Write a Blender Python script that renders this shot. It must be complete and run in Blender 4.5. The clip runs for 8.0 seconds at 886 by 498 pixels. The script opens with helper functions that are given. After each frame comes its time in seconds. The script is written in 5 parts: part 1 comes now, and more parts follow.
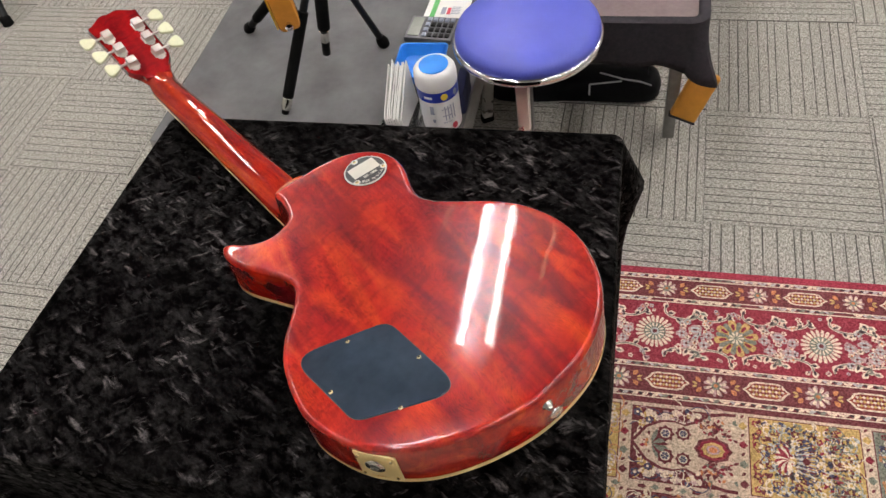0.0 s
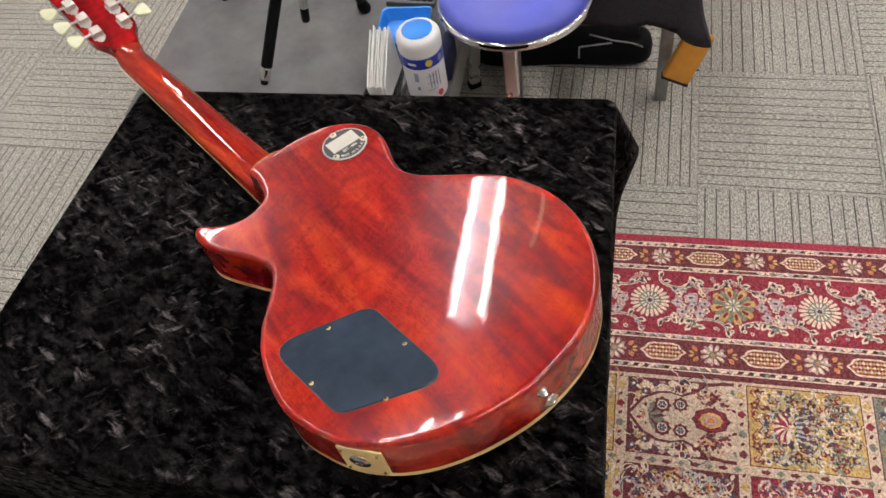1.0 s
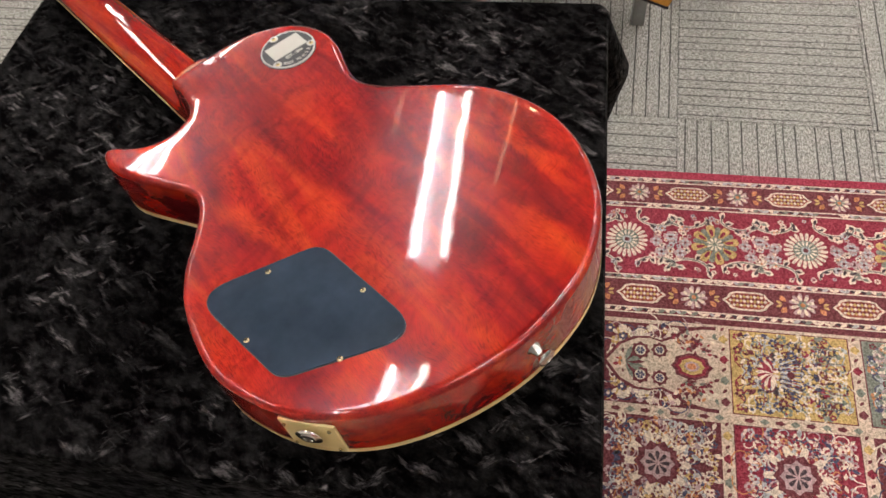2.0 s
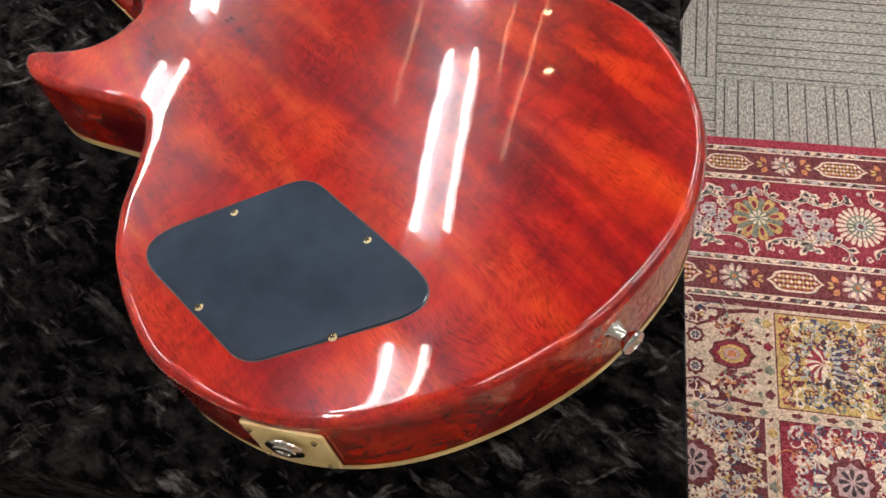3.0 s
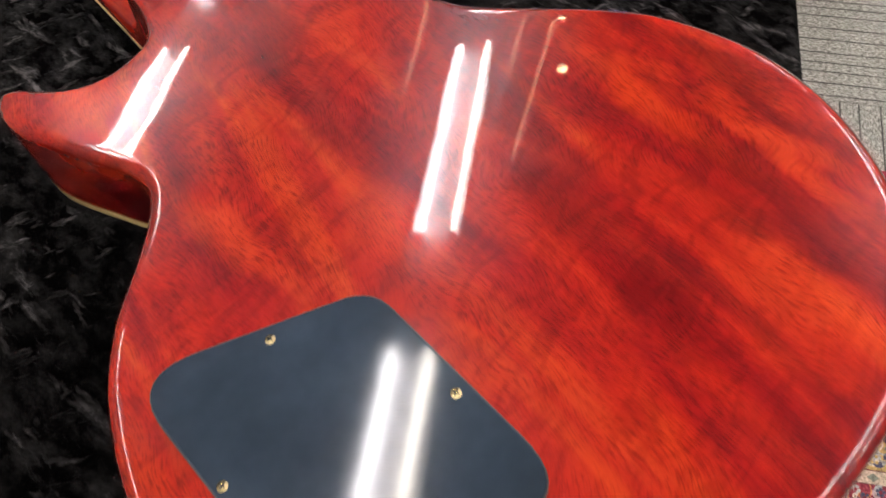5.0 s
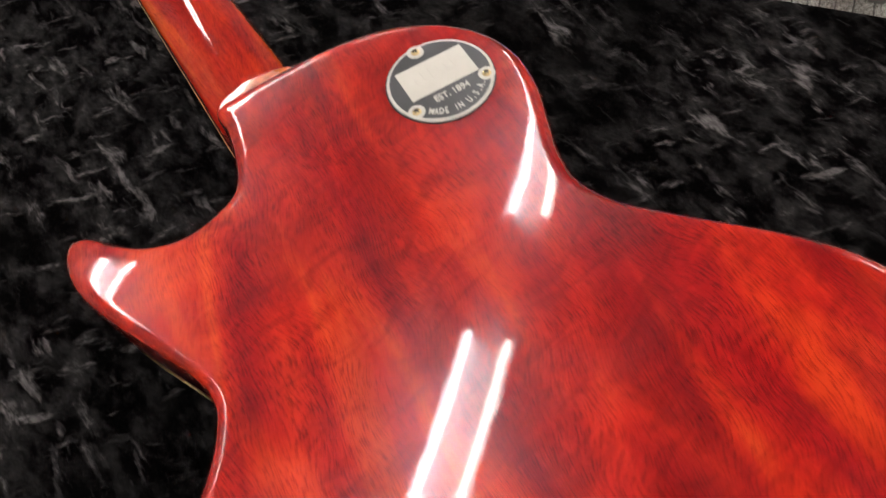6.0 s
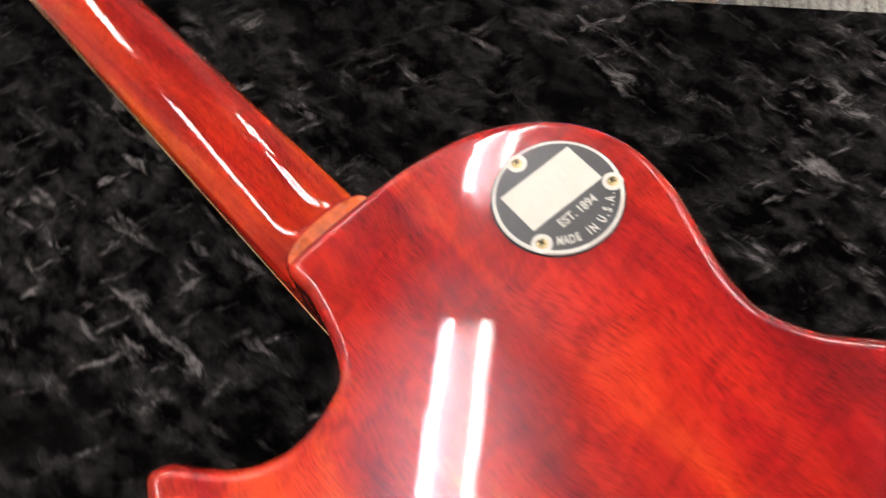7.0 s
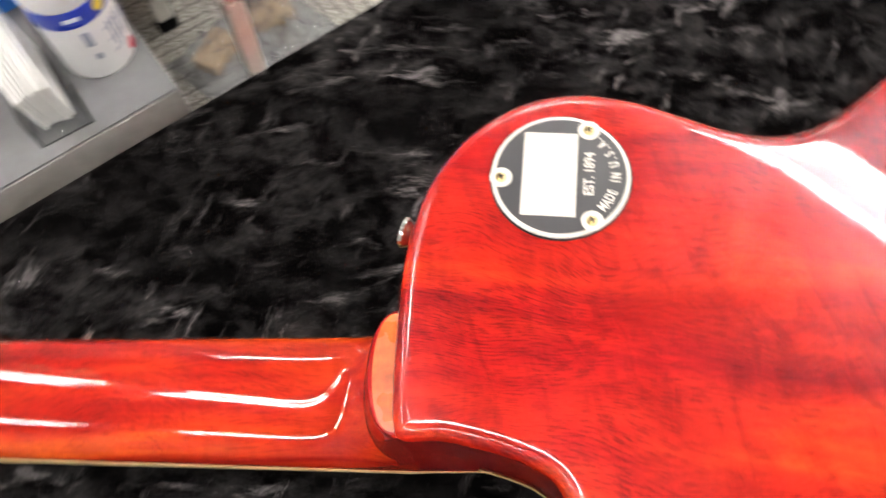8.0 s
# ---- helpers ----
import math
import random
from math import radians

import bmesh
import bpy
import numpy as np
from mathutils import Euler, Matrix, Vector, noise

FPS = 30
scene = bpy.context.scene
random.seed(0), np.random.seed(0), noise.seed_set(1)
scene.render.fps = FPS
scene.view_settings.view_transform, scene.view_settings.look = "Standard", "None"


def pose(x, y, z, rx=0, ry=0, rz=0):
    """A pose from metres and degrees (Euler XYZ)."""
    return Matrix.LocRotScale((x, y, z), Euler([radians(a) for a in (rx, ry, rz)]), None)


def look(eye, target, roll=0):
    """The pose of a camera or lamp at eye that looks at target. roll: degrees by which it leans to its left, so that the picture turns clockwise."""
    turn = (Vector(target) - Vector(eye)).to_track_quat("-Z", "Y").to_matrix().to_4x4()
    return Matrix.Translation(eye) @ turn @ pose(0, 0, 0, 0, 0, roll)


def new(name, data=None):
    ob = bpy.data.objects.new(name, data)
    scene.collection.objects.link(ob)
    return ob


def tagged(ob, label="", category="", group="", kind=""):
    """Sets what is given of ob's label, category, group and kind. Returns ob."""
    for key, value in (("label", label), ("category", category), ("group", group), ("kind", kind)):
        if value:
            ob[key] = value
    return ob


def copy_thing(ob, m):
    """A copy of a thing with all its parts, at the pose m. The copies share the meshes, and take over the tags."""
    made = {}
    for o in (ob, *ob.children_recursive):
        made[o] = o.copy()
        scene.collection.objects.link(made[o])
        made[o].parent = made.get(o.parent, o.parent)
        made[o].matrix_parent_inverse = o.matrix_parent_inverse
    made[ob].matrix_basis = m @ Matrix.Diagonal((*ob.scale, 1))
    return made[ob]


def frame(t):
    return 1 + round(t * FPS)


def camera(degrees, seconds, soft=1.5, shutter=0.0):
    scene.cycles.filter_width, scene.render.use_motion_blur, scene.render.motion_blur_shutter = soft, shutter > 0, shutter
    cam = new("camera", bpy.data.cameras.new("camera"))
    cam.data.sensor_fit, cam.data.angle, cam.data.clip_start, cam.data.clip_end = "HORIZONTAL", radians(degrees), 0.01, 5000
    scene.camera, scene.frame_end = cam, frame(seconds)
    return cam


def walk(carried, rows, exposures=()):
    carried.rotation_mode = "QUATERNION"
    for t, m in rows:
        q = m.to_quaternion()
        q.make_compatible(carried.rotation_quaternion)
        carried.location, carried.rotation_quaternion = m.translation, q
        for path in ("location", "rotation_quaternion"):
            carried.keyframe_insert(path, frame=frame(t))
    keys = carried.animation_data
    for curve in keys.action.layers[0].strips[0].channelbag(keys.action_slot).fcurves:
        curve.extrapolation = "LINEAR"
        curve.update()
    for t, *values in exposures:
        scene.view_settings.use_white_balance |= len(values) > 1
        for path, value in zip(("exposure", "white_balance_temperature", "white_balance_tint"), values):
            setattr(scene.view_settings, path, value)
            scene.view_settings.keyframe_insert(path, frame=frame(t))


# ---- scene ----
from mathutils import geometry

cam = camera(59.44, 8.0, shutter=0.35)
# seconds, eye, point looked at, roll
PATH = [
    (0, (-0.0836, -0.9513, 1.4917), (-0.5293, 0.2286, -0.0604), -12.03),
    (0.5, (-0.0863, -0.9374, 1.4846), (-0.5278, 0.2224, -0.0838), -12.65),
    (1, (-0.0892, -0.9135, 1.4591), (-0.5082, 0.2034, -0.1463), -13.26),
    (1.5, (-0.1019, -0.881, 1.4124), (-0.4636, 0.1803, -0.2438), -12.26),
    (1.7, (-0.1093, -0.8696, 1.3888), (-0.4435, 0.1673, -0.2885), -11.41),
    (2.8, (-0.1602, -0.7967, 1.2145), (-0.449, 0.1758, -0.5091), -9.13),
    (3, (-0.167, -0.788, 1.1929), (-0.4607, 0.1753, -0.535), -9.05),
    (3.5, (-0.1816, -0.7749, 1.1505), (-0.4879, 0.1728, -0.5838), -9.70),
    (4, (-0.1872, -0.7623, 1.1373), (-0.4901, 0.1841, -0.5984), -10.12),
    (4.2, (-0.1927, -0.7518, 1.1382), (-0.4878, 0.1975, -0.5973), -10.04),
    (5.3, (-0.2459, -0.6503, 1.1293), (-0.5371, 0.2621, -0.6265), -6.25),
    (5.5, (-0.2515, -0.6185, 1.127), (-0.6053, 0.2458, -0.6416), -8.95),
    (6, (-0.2829, -0.5549, 1.1327), (-0.7474, 0.2116, -0.6552), -13.78),
    (6.5, (-0.3111, -0.5141, 1.1284), (-0.8236, 0.1978, -0.669), -18.21),
    (7, (-0.3859, -0.4805, 1.1165), (-0.6956, 0.2441, -0.7217), -15.31),
    (7.3, (-0.4575, -0.4591, 1.1106), (-0.5253, 0.2692, -0.7509), -7.60),
    (7.5, (-0.483, -0.4527, 1.1067), (-0.4154, 0.2869, -0.75), -5.05),
    (7.7, (-0.4979, -0.4421, 1.1048), (-0.2551, 0.2729, -0.7465), -1.66),
    (7.9, (-0.5091, -0.4355, 1.0943), (-0.1084, 0.2665, -0.7345), -1.36),
    (8, (-0.5123, -0.4275, 1.0955), (-0.0419, 0.1988, -0.7443), -0.02),
]
walk(
    cam,
    [(t, look(eye, target, roll)) for t, eye, target, roll in PATH],
    exposures=[(0.0, 0.0), (5.5, 0.0), (6.5, 0.24), (7.0, 0.50), (7.5, 0.88), (8.0, 1.10)],
)

# ---- world and exposure ----
world = bpy.data.worlds.new("shop_world")
scene.world = world
world.use_nodes = True
world.node_tree.nodes["Background"].inputs[0].default_value = (0.8, 0.85, 0.9, 1)
world.node_tree.nodes["Background"].inputs[1].default_value = 0.05
TUBE_POWER = 53.0


# ---- materials ----
class Mat:
    """A node material with short names for the nodes it needs."""

    def __init__(self, name, rough=0.5, metal=0.0, color=(0.5, 0.5, 0.5)):
        self.m = bpy.data.materials.new(name)
        self.m.use_nodes = True
        self.t = self.m.node_tree
        self.b = self.t.nodes["Principled BSDF"]
        self.set("Roughness", rough), self.set("Metallic", metal), self.set("Base Color", (*color, 1))
        self.tc = self.t.nodes.new("ShaderNodeTexCoord")

    def set(self, key, v):
        self.b.inputs[key].default_value = v

    def link(self, a, b):
        self.t.links.new(a, b)

    def to(self, out, key):
        self.link(out, self.b.inputs[key])

    def mapped(self, scale=(1, 1, 1), rot=(0, 0, 0), source="Object"):
        turn, n = self.t.nodes.new("ShaderNodeMapping"), self.t.nodes.new("ShaderNodeMapping")
        turn.inputs["Rotation"].default_value, n.inputs["Scale"].default_value = rot, scale
        self.link(self.tc.outputs[source], turn.inputs[0])
        self.link(turn.outputs[0], n.inputs[0])
        return n.outputs[0]

    def noise(self, vec, scale, detail=4.0, rough=0.55, distort=0.0):
        n = self.t.nodes.new("ShaderNodeTexNoise")
        n.inputs["Scale"].default_value, n.inputs["Detail"].default_value = scale, detail
        n.inputs["Roughness"].default_value, n.inputs["Distortion"].default_value = rough, distort
        self.link(vec, n.inputs["Vector"])
        return n.outputs["Fac"]

    def ramp(self, fac, stops):
        n = self.t.nodes.new("ShaderNodeValToRGB")
        e = n.color_ramp.elements
        while len(e) < len(stops):
            e.new(0.5)
        for k, (p, c) in enumerate(stops):
            e[k].position = p
            e[k].color = (*c, 1) if len(c) == 3 else c
        self.link(fac, n.inputs[0])
        return n.outputs[0]

    def mix(self, fac, a, b, kind="MIX"):
        n = self.t.nodes.new("ShaderNodeMix")
        n.data_type, n.blend_type = "RGBA", kind
        for key, v in (("Factor", fac), ("A", a), ("B", b)):
            socket = [s for s in n.inputs if s.name == key and (s.type == "RGBA" or (key == "Factor" and s.type == "VALUE"))][0]
            if isinstance(v, (int, float, tuple)):
                socket.default_value = (*v, 1) if isinstance(v, tuple) else v
            else:
                self.link(v, socket)
        return [s for s in n.outputs if s.type == "RGBA"][0]

    def math(self, op, a, b=0.0):
        n = self.t.nodes.new("ShaderNodeMath")
        n.operation = op
        for k, v in enumerate((a, b)):
            if isinstance(v, (int, float)):
                n.inputs[k].default_value = v
            else:
                self.link(v, n.inputs[k])
        return n.outputs[0]

    def bump(self, height, strength=0.3, distance=0.001, key="Normal"):
        n = self.t.nodes.new("ShaderNodeBump")
        n.inputs["Strength"].default_value, n.inputs["Distance"].default_value = strength, distance
        self.link(height, n.inputs["Height"])
        self.to(n.outputs[0], key)
        return n


def soft_patch(m, vec, x, y, rx, ry, turn, strength):
    """A soft-edged oval of the figured grain, in millimetres on the body."""
    shift = m.t.nodes.new("ShaderNodeVectorMath")
    shift.operation = "SUBTRACT"
    m.link(vec, shift.inputs[0])
    shift.inputs[1].default_value = (x * 0.001, y * 0.001, 0)
    turned, sized = m.t.nodes.new("ShaderNodeMapping"), m.t.nodes.new("ShaderNodeMapping")
    turned.inputs["Rotation"].default_value = (0, 0, radians(turn))
    sized.inputs["Scale"].default_value = (1000 / rx, 1000 / ry, 0)
    m.link(shift.outputs[0], turned.inputs[0])
    m.link(turned.outputs[0], sized.inputs[0])
    far = m.t.nodes.new("ShaderNodeVectorMath")
    far.operation = "LENGTH"
    m.link(sized.outputs[0], far.inputs[0])
    return m.ramp(far.outputs["Value"], [(0.30, (strength,) * 3), (1.0, (0, 0, 0))])


# dark and bright figure of the one-piece back: x, y, half width, half length, lean, strength
DARK_FIGURE = [
    (138, 150, 13, 95, 4, 0.95), (94, 92, 17, 60, 8, 0.9), (37, 160, 20, 52, 12, 0.7), (30, 98, 20, 34, 10, 0.55), (18, 345, 30, 30, 10, 0.75),
    (-8, 254, 22, 40, 14, 0.7), (21, 404, 10, 34, 4, 0.6), (84, 276, 15, 36, 10, 0.6), (-56, 224, 40, 34, 0, 0.45), (-120, 240, 16, 40, -20, 0.4), (-60, 45, 40, 22, 0, 0.35), (120, 350, 20, 40, 0, 0.4), (-30, 338, 34, 30, 20, 0.6), (50, 380, 30, 30, 0, 0.5), (-10, 420, 30, 16, 0, 0.4), (-100, 320, 14, 36, 0, 0.5), (60, 210, 12, 50, 8, 0.6), (0, 295, 70, 70, 10, 0.38),
]
BRIGHT_FIGURE = [(106, 165, 15, 70, 7, 0.8), (-76, 245, 15, 42, -8, 0.8), (34, 316, 24, 20, 0, 0.4), (-84, 362, 26, 26, 0, 0.7), (60, 60, 24, 50, 10, 0.6), (-22, 215, 14, 40, 12, 0.4), (120, 100, 9, 60, 5, 0.8), (-100, 75, 30, 18, 30, 0.6)]


def cherry_wood(name="cherry_mahogany", slant=7, stretch=0.16, size=26, swirl=0.9, mottle=0.85, pored=0.8, haze=0.28, amber=1.15, gloss=1.42, figured=False):
    """Cherry-stained mahogany with pores and dark streaks under a thick gloss lacquer."""
    m = Mat(name, 0.24)
    lean = (0, 0, radians(slant))
    streak = m.noise(m.mapped((1, stretch, 1), lean), size, 5, 0.6, swirl)
    blotch = m.noise(m.mapped((1, 0.6, 1), lean), 11, 3, 0.5, 1.8)
    base = m.ramp(streak, [(0.28, (0.125, 0.0016 * amber, 0.0040)), (0.42, (0.260, 0.0054 * amber, 0.0056)), (0.55, (0.380, 0.0150 * amber, 0.0064)), (0.72, (0.550, 0.0470 * amber, 0.0080))])
    tone = m.ramp(blotch, [(0.32, (0.50, 0.34, 0.46)), (0.46, (0.86, 0.78, 0.84)), (0.60, (1, 1, 1))])
    base = m.mix(mottle * (0.42 if figured else 1.0), base, tone, "MULTIPLY")
    figure = m.noise(m.mapped((0.55, 1.3, 1), (0, 0, radians(-12))), 62, 3, 0.55, 1.2)
    base = m.mix(0.88 * mottle, base, m.ramp(figure, [(0.36, (0.66, 0.54, 0.6)), (0.52, (0.94, 0.92, 0.92)), (0.66, (1, 1, 1))]), "MULTIPLY")
    # dark pores: short dashes that follow a swirling grain, thick in some places and missing in others
    warp = m.noise(m.mapped((1, 0.7, 1)), 11, 2, 0.5)
    bent = m.t.nodes.new("ShaderNodeVectorMath")
    bent.operation = "MULTIPLY_ADD"
    m.link(warp, bent.inputs[0])
    bent.inputs[1].default_value = (0.075, 0.0, 0.0)
    m.link(m.mapped((1, 1, 1), lean), bent.inputs[2])
    where = m.ramp(m.noise(m.mapped((1, 0.7, 1)), 16, 3, 0.6, 1.0), [(0.36, (0, 0, 0)), (0.58, (1, 1, 1))])
    if figured:
        drift = m.t.nodes.new("ShaderNodeTexNoise")
        drift.inputs["Scale"].default_value, drift.inputs["Detail"].default_value = 30, 4
        m.link(m.mapped((1, 0.5, 1)), drift.inputs["Vector"])
        ragged = m.t.nodes.new("ShaderNodeVectorMath")
        ragged.operation = "MULTIPLY_ADD"
        m.link(drift.outputs["Color"], ragged.inputs[0])
        ragged.inputs[1].default_value = (0.060, 0.070, 0.0)
        m.link(m.mapped(), ragged.inputs[2])
        settle = m.t.nodes.new("ShaderNodeVectorMath")
        settle.operation = "SUBTRACT"
        m.link(ragged.outputs[0], settle.inputs[0])
        settle.inputs[1].default_value = (0.030, 0.035, 0.0)
        dark, bright = 0.0, 0.0
        for row in DARK_FIGURE:
            dark = m.math("MAXIMUM", soft_patch(m, settle.outputs[0], *row), dark)
        for row in BRIGHT_FIGURE:
            bright = m.math("MAXIMUM", soft_patch(m, settle.outputs[0], *row), bright)
        base = m.mix(m.math("MULTIPLY", bright, 0.52), base, (0.70, 0.056, 0.006))
        base = m.mix(m.math("MULTIPLY", dark, 0.72), base, m.mix(1.0, base, (0.40, 0.25, 0.44), "MULTIPLY"))
        where = m.math("MAXIMUM", where, m.math("MULTIPLY", bright, 0.9))
    squash = m.t.nodes.new("ShaderNodeMapping")
    squash.inputs["Scale"].default_value = (1, 0.10, 1)
    m.link(bent.outputs[0], squash.inputs[0])
    dash = m.noise(squash.outputs[0], 1350, 3, 0.62)
    pores = m.math("MULTIPLY", m.ramp(dash, [(0.36, (1, 1, 1)), (0.53, (0, 0, 0))]), m.math("ADD", m.math("MULTIPLY", where, 0.62 * pored), 0.20 * pored))
    base = m.mix(pores, base, m.mix(1.0, base, (0.26, 0.14, 0.30), "MULTIPLY"))
    m.to(base, "Base Color")
    m.set("Coat Weight", 1.0), m.set("Coat Roughness", 0.030), m.set("Coat IOR", gloss)
    smear = m.noise(m.mapped((1, 0.6, 1), (0, 0, radians(-25))), 15, 4, 0.6, 1.5)
    m.to(m.ramp(smear, [(0.34, (0.35 * haze,) * 3), (0.64, (1.15 * haze,) * 3)]), "Specular IOR Level")
    m.set("Specular Tint", (0.86, 0.84, 1.0, 1))
    wave = m.noise(m.mapped(), 17, 2, 0.5)
    ripple = m.noise(m.mapped(), 42, 2, 0.5)
    m.bump(m.math("ADD", wave, m.math("MULTIPLY", ripple, 0.22)), 0.095, 0.0010, "Coat Normal")
    return m.m


def velvet():
    """Black crushed velvet: the sheen on its feathery clumps and thin crooked creases is painted paler."""
    m = Mat("crushed_velvet", 0.55)

    def pushed(vec, scale, reach):
        n = m.t.nodes.new("ShaderNodeTexNoise")
        n.inputs["Scale"].default_value, n.inputs["Detail"].default_value = scale, 3
        m.link(vec, n.inputs["Vector"])
        add = m.t.nodes.new("ShaderNodeVectorMath")
        add.operation = "MULTIPLY_ADD"
        m.link(n.outputs["Color"], add.inputs[0])
        add.inputs[1].default_value = (reach, reach, 0)
        m.link(vec, add.inputs[2])
        return add.outputs[0]

    def stretched(vec, size, turn):
        turned, sized = m.t.nodes.new("ShaderNodeMapping"), m.t.nodes.new("ShaderNodeMapping")
        turned.inputs["Rotation"].default_value, sized.inputs["Scale"].default_value = (0, 0, turn), size
        m.link(vec, turned.inputs[0])
        m.link(turned.outputs[0], sized.inputs[0])
        return sized.outputs[0]

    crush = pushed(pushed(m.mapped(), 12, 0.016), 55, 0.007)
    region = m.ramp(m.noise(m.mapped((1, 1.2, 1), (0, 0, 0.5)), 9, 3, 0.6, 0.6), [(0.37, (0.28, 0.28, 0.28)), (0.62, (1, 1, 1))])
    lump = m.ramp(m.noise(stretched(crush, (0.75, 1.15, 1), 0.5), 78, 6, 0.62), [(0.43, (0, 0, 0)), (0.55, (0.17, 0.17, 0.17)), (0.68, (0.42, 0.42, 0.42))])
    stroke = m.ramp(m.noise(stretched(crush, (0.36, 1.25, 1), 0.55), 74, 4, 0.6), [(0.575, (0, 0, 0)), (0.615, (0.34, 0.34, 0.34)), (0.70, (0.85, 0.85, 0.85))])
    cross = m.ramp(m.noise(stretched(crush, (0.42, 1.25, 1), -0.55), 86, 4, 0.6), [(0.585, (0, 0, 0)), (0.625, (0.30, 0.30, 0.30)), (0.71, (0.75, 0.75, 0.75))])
    nap_sheen = m.math("MAXIMUM", lump, m.math("MAXIMUM", stroke, cross))
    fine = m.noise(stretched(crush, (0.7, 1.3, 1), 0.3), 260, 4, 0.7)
    nap_sheen = m.math("MULTIPLY", m.math("MULTIPLY", nap_sheen, region), m.ramp(fine, [(0.34, (0.50, 0.50, 0.50)), (0.60, (1, 1, 1))]))
    # sheen of the crushed pile, put into the base colour as paler strokes
    m.to(m.ramp(nap_sheen, [(0.0, (0.0008, 0.0007, 0.0007)), (0.25, (0.0092, 0.0081, 0.0080)), (1.0, (0.122, 0.110, 0.109))]), "Base Color")
    m.to(m.math("ADD", m.math("MULTIPLY", nap_sheen, 0.26), 0.003), "Specular IOR Level")
    m.set("Sheen Roughness", 0.35)
    m.set("Sheen Tint", (0.62, 0.56, 0.56, 1))
    m.to(m.math("ADD", m.math("MULTIPLY", nap_sheen, 0.28), 0.001), "Sheen Weight")
    m.bump(m.math("ADD", nap_sheen, m.math("MULTIPLY", fine, 0.25)), 0.35, 0.002)
    return m.m


def carpet():
    """Loop-pile carpet tile: grey-beige flecks with dark tufted lines along the tile's own y."""
    m = Mat("carpet_tile", 0.95)
    info = m.t.nodes.new("ShaderNodeObjectInfo")
    sep = m.t.nodes.new("ShaderNodeSeparateXYZ")
    m.link(m.tc.outputs["Object"], sep.inputs[0])
    shift = m.math("ADD", m.math("MULTIPLY", sep.outputs[0], 36), m.math("MULTIPLY", info.outputs["Random"], 40))
    comb = m.t.nodes.new("ShaderNodeCombineXYZ")
    m.link(shift, comb.inputs[0])
    wob = m.math("MULTIPLY", m.noise(m.mapped((1, 0.25, 1)), 12, 2), 0.10)
    m.link(wob, comb.inputs[1])
    cells = m.t.nodes.new("ShaderNodeTexVoronoi")
    cells.voronoi_dimensions, cells.feature = "1D", "DISTANCE_TO_EDGE"
    cells.inputs["Scale"].default_value = 1.0
    m.link(m.math("ADD", shift, wob), cells.inputs["W"])
    line = m.ramp(cells.outputs["Distance"], [(0.036, (0, 0, 0)), (0.070, (1, 1, 1))])
    fleck = m.noise(m.mapped((1, 0.45, 1)), 260, 5, 0.9)
    mottle = m.noise(m.mapped(), 22, 3, 0.6)
    tone = m.ramp(fleck, [(0.38, (0.110, 0.102, 0.090)), (0.50, (0.395, 0.378, 0.336)), (0.61, (0.780, 0.760, 0.695))])
    tone = m.mix(0.35, tone, m.ramp(mottle, [(0.3, (0.68, 0.68, 0.68)), (0.7, (1.0, 1.0, 1.0))]), "MULTIPLY")
    worn = m.ramp(m.noise(m.mapped((1, 0.3, 1)), 40, 3, 0.6), [(0.34, (0.50, 0.50, 0.50)), (0.55, (0.95, 0.95, 0.95))])
    tone = m.mix(m.math("MULTIPLY", m.math("SUBTRACT", 1.0, line), worn), tone, (0.065, 0.060, 0.056))
    m.to(tone, "Base Color")
    m.set("Specular IOR Level", 0.1)
    m.bump(m.math("ADD", m.math("MULTIPLY", line, 0.8), fleck), 0.8, 0.003)
    return m.m


def plain(name, color, rough=0.5, metal=0.0, grain=0.12, size=60, bump=0.0, **more):
    """A single paint, plastic, metal or cloth with slight unevenness."""
    m = Mat(name, rough, metal, color)
    n = m.noise(m.mapped(), size, 4, 0.6)
    lo, hi = 1 - grain, 1 + grain
    m.to(m.ramp(n, [(0.3, tuple(min(1, c * lo) for c in color)), (0.7, tuple(min(1, c * hi) for c in color))]), "Base Color")
    r = m.ramp(m.noise(m.mapped(), size * 0.3, 3), [(0.3, (max(0.02, rough * 0.8),) * 3), (0.7, (min(1, rough * 1.2),) * 3)])
    m.to(r, "Roughness")
    if bump:
        m.bump(n, bump, 0.001)
    for key, v in more.items():
        m.set(key.replace("_", " "), v)
    return m.m


def glowing(name, color, power):
    m = Mat(name, 0.4, 0, color)
    m.set("Emission Color", (*color, 1)), m.set("Emission Strength", power)
    return m.m


CHERRY = cherry_wood(figured=True)
CHERRY_NECK = cherry_wood("cherry_mahogany_straight", 0, 0.06, 52, 0.4, 0.30, 0.6, 0.03, 1.9, 1.42)
# the same stain, coloured deeper for the dimmer light off the tilted headstock
CHERRY_HEAD_DIMMED = cherry_wood("cherry_mahogany_headstock_dimmed", 0, 0.10, 14, 0.4, 1.0, 0.25, 0.12, 0.45)
YELLOW_WOOD = plain("yellow_lacquered_wood", (0.72, 0.43, 0.05), 0.2, grain=0.08, size=12)
# end grain, its colour also brightened for the light the heel face catches
LIT_END_GRAIN = plain("lit_cherry_end_grain", (0.40, 0.070, 0.010), 0.30, grain=0.6, size=90, Coat_Weight=0.8, Coat_Roughness=0.05)
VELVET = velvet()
CARPET = carpet()
CREAM = plain("aged_cream_plastic", (0.66, 0.50, 0.22), 0.36, grain=0.06)
CREAM_WHITE = plain("cream_white_plastic", (0.52, 0.50, 0.44), 0.35, grain=0.05)
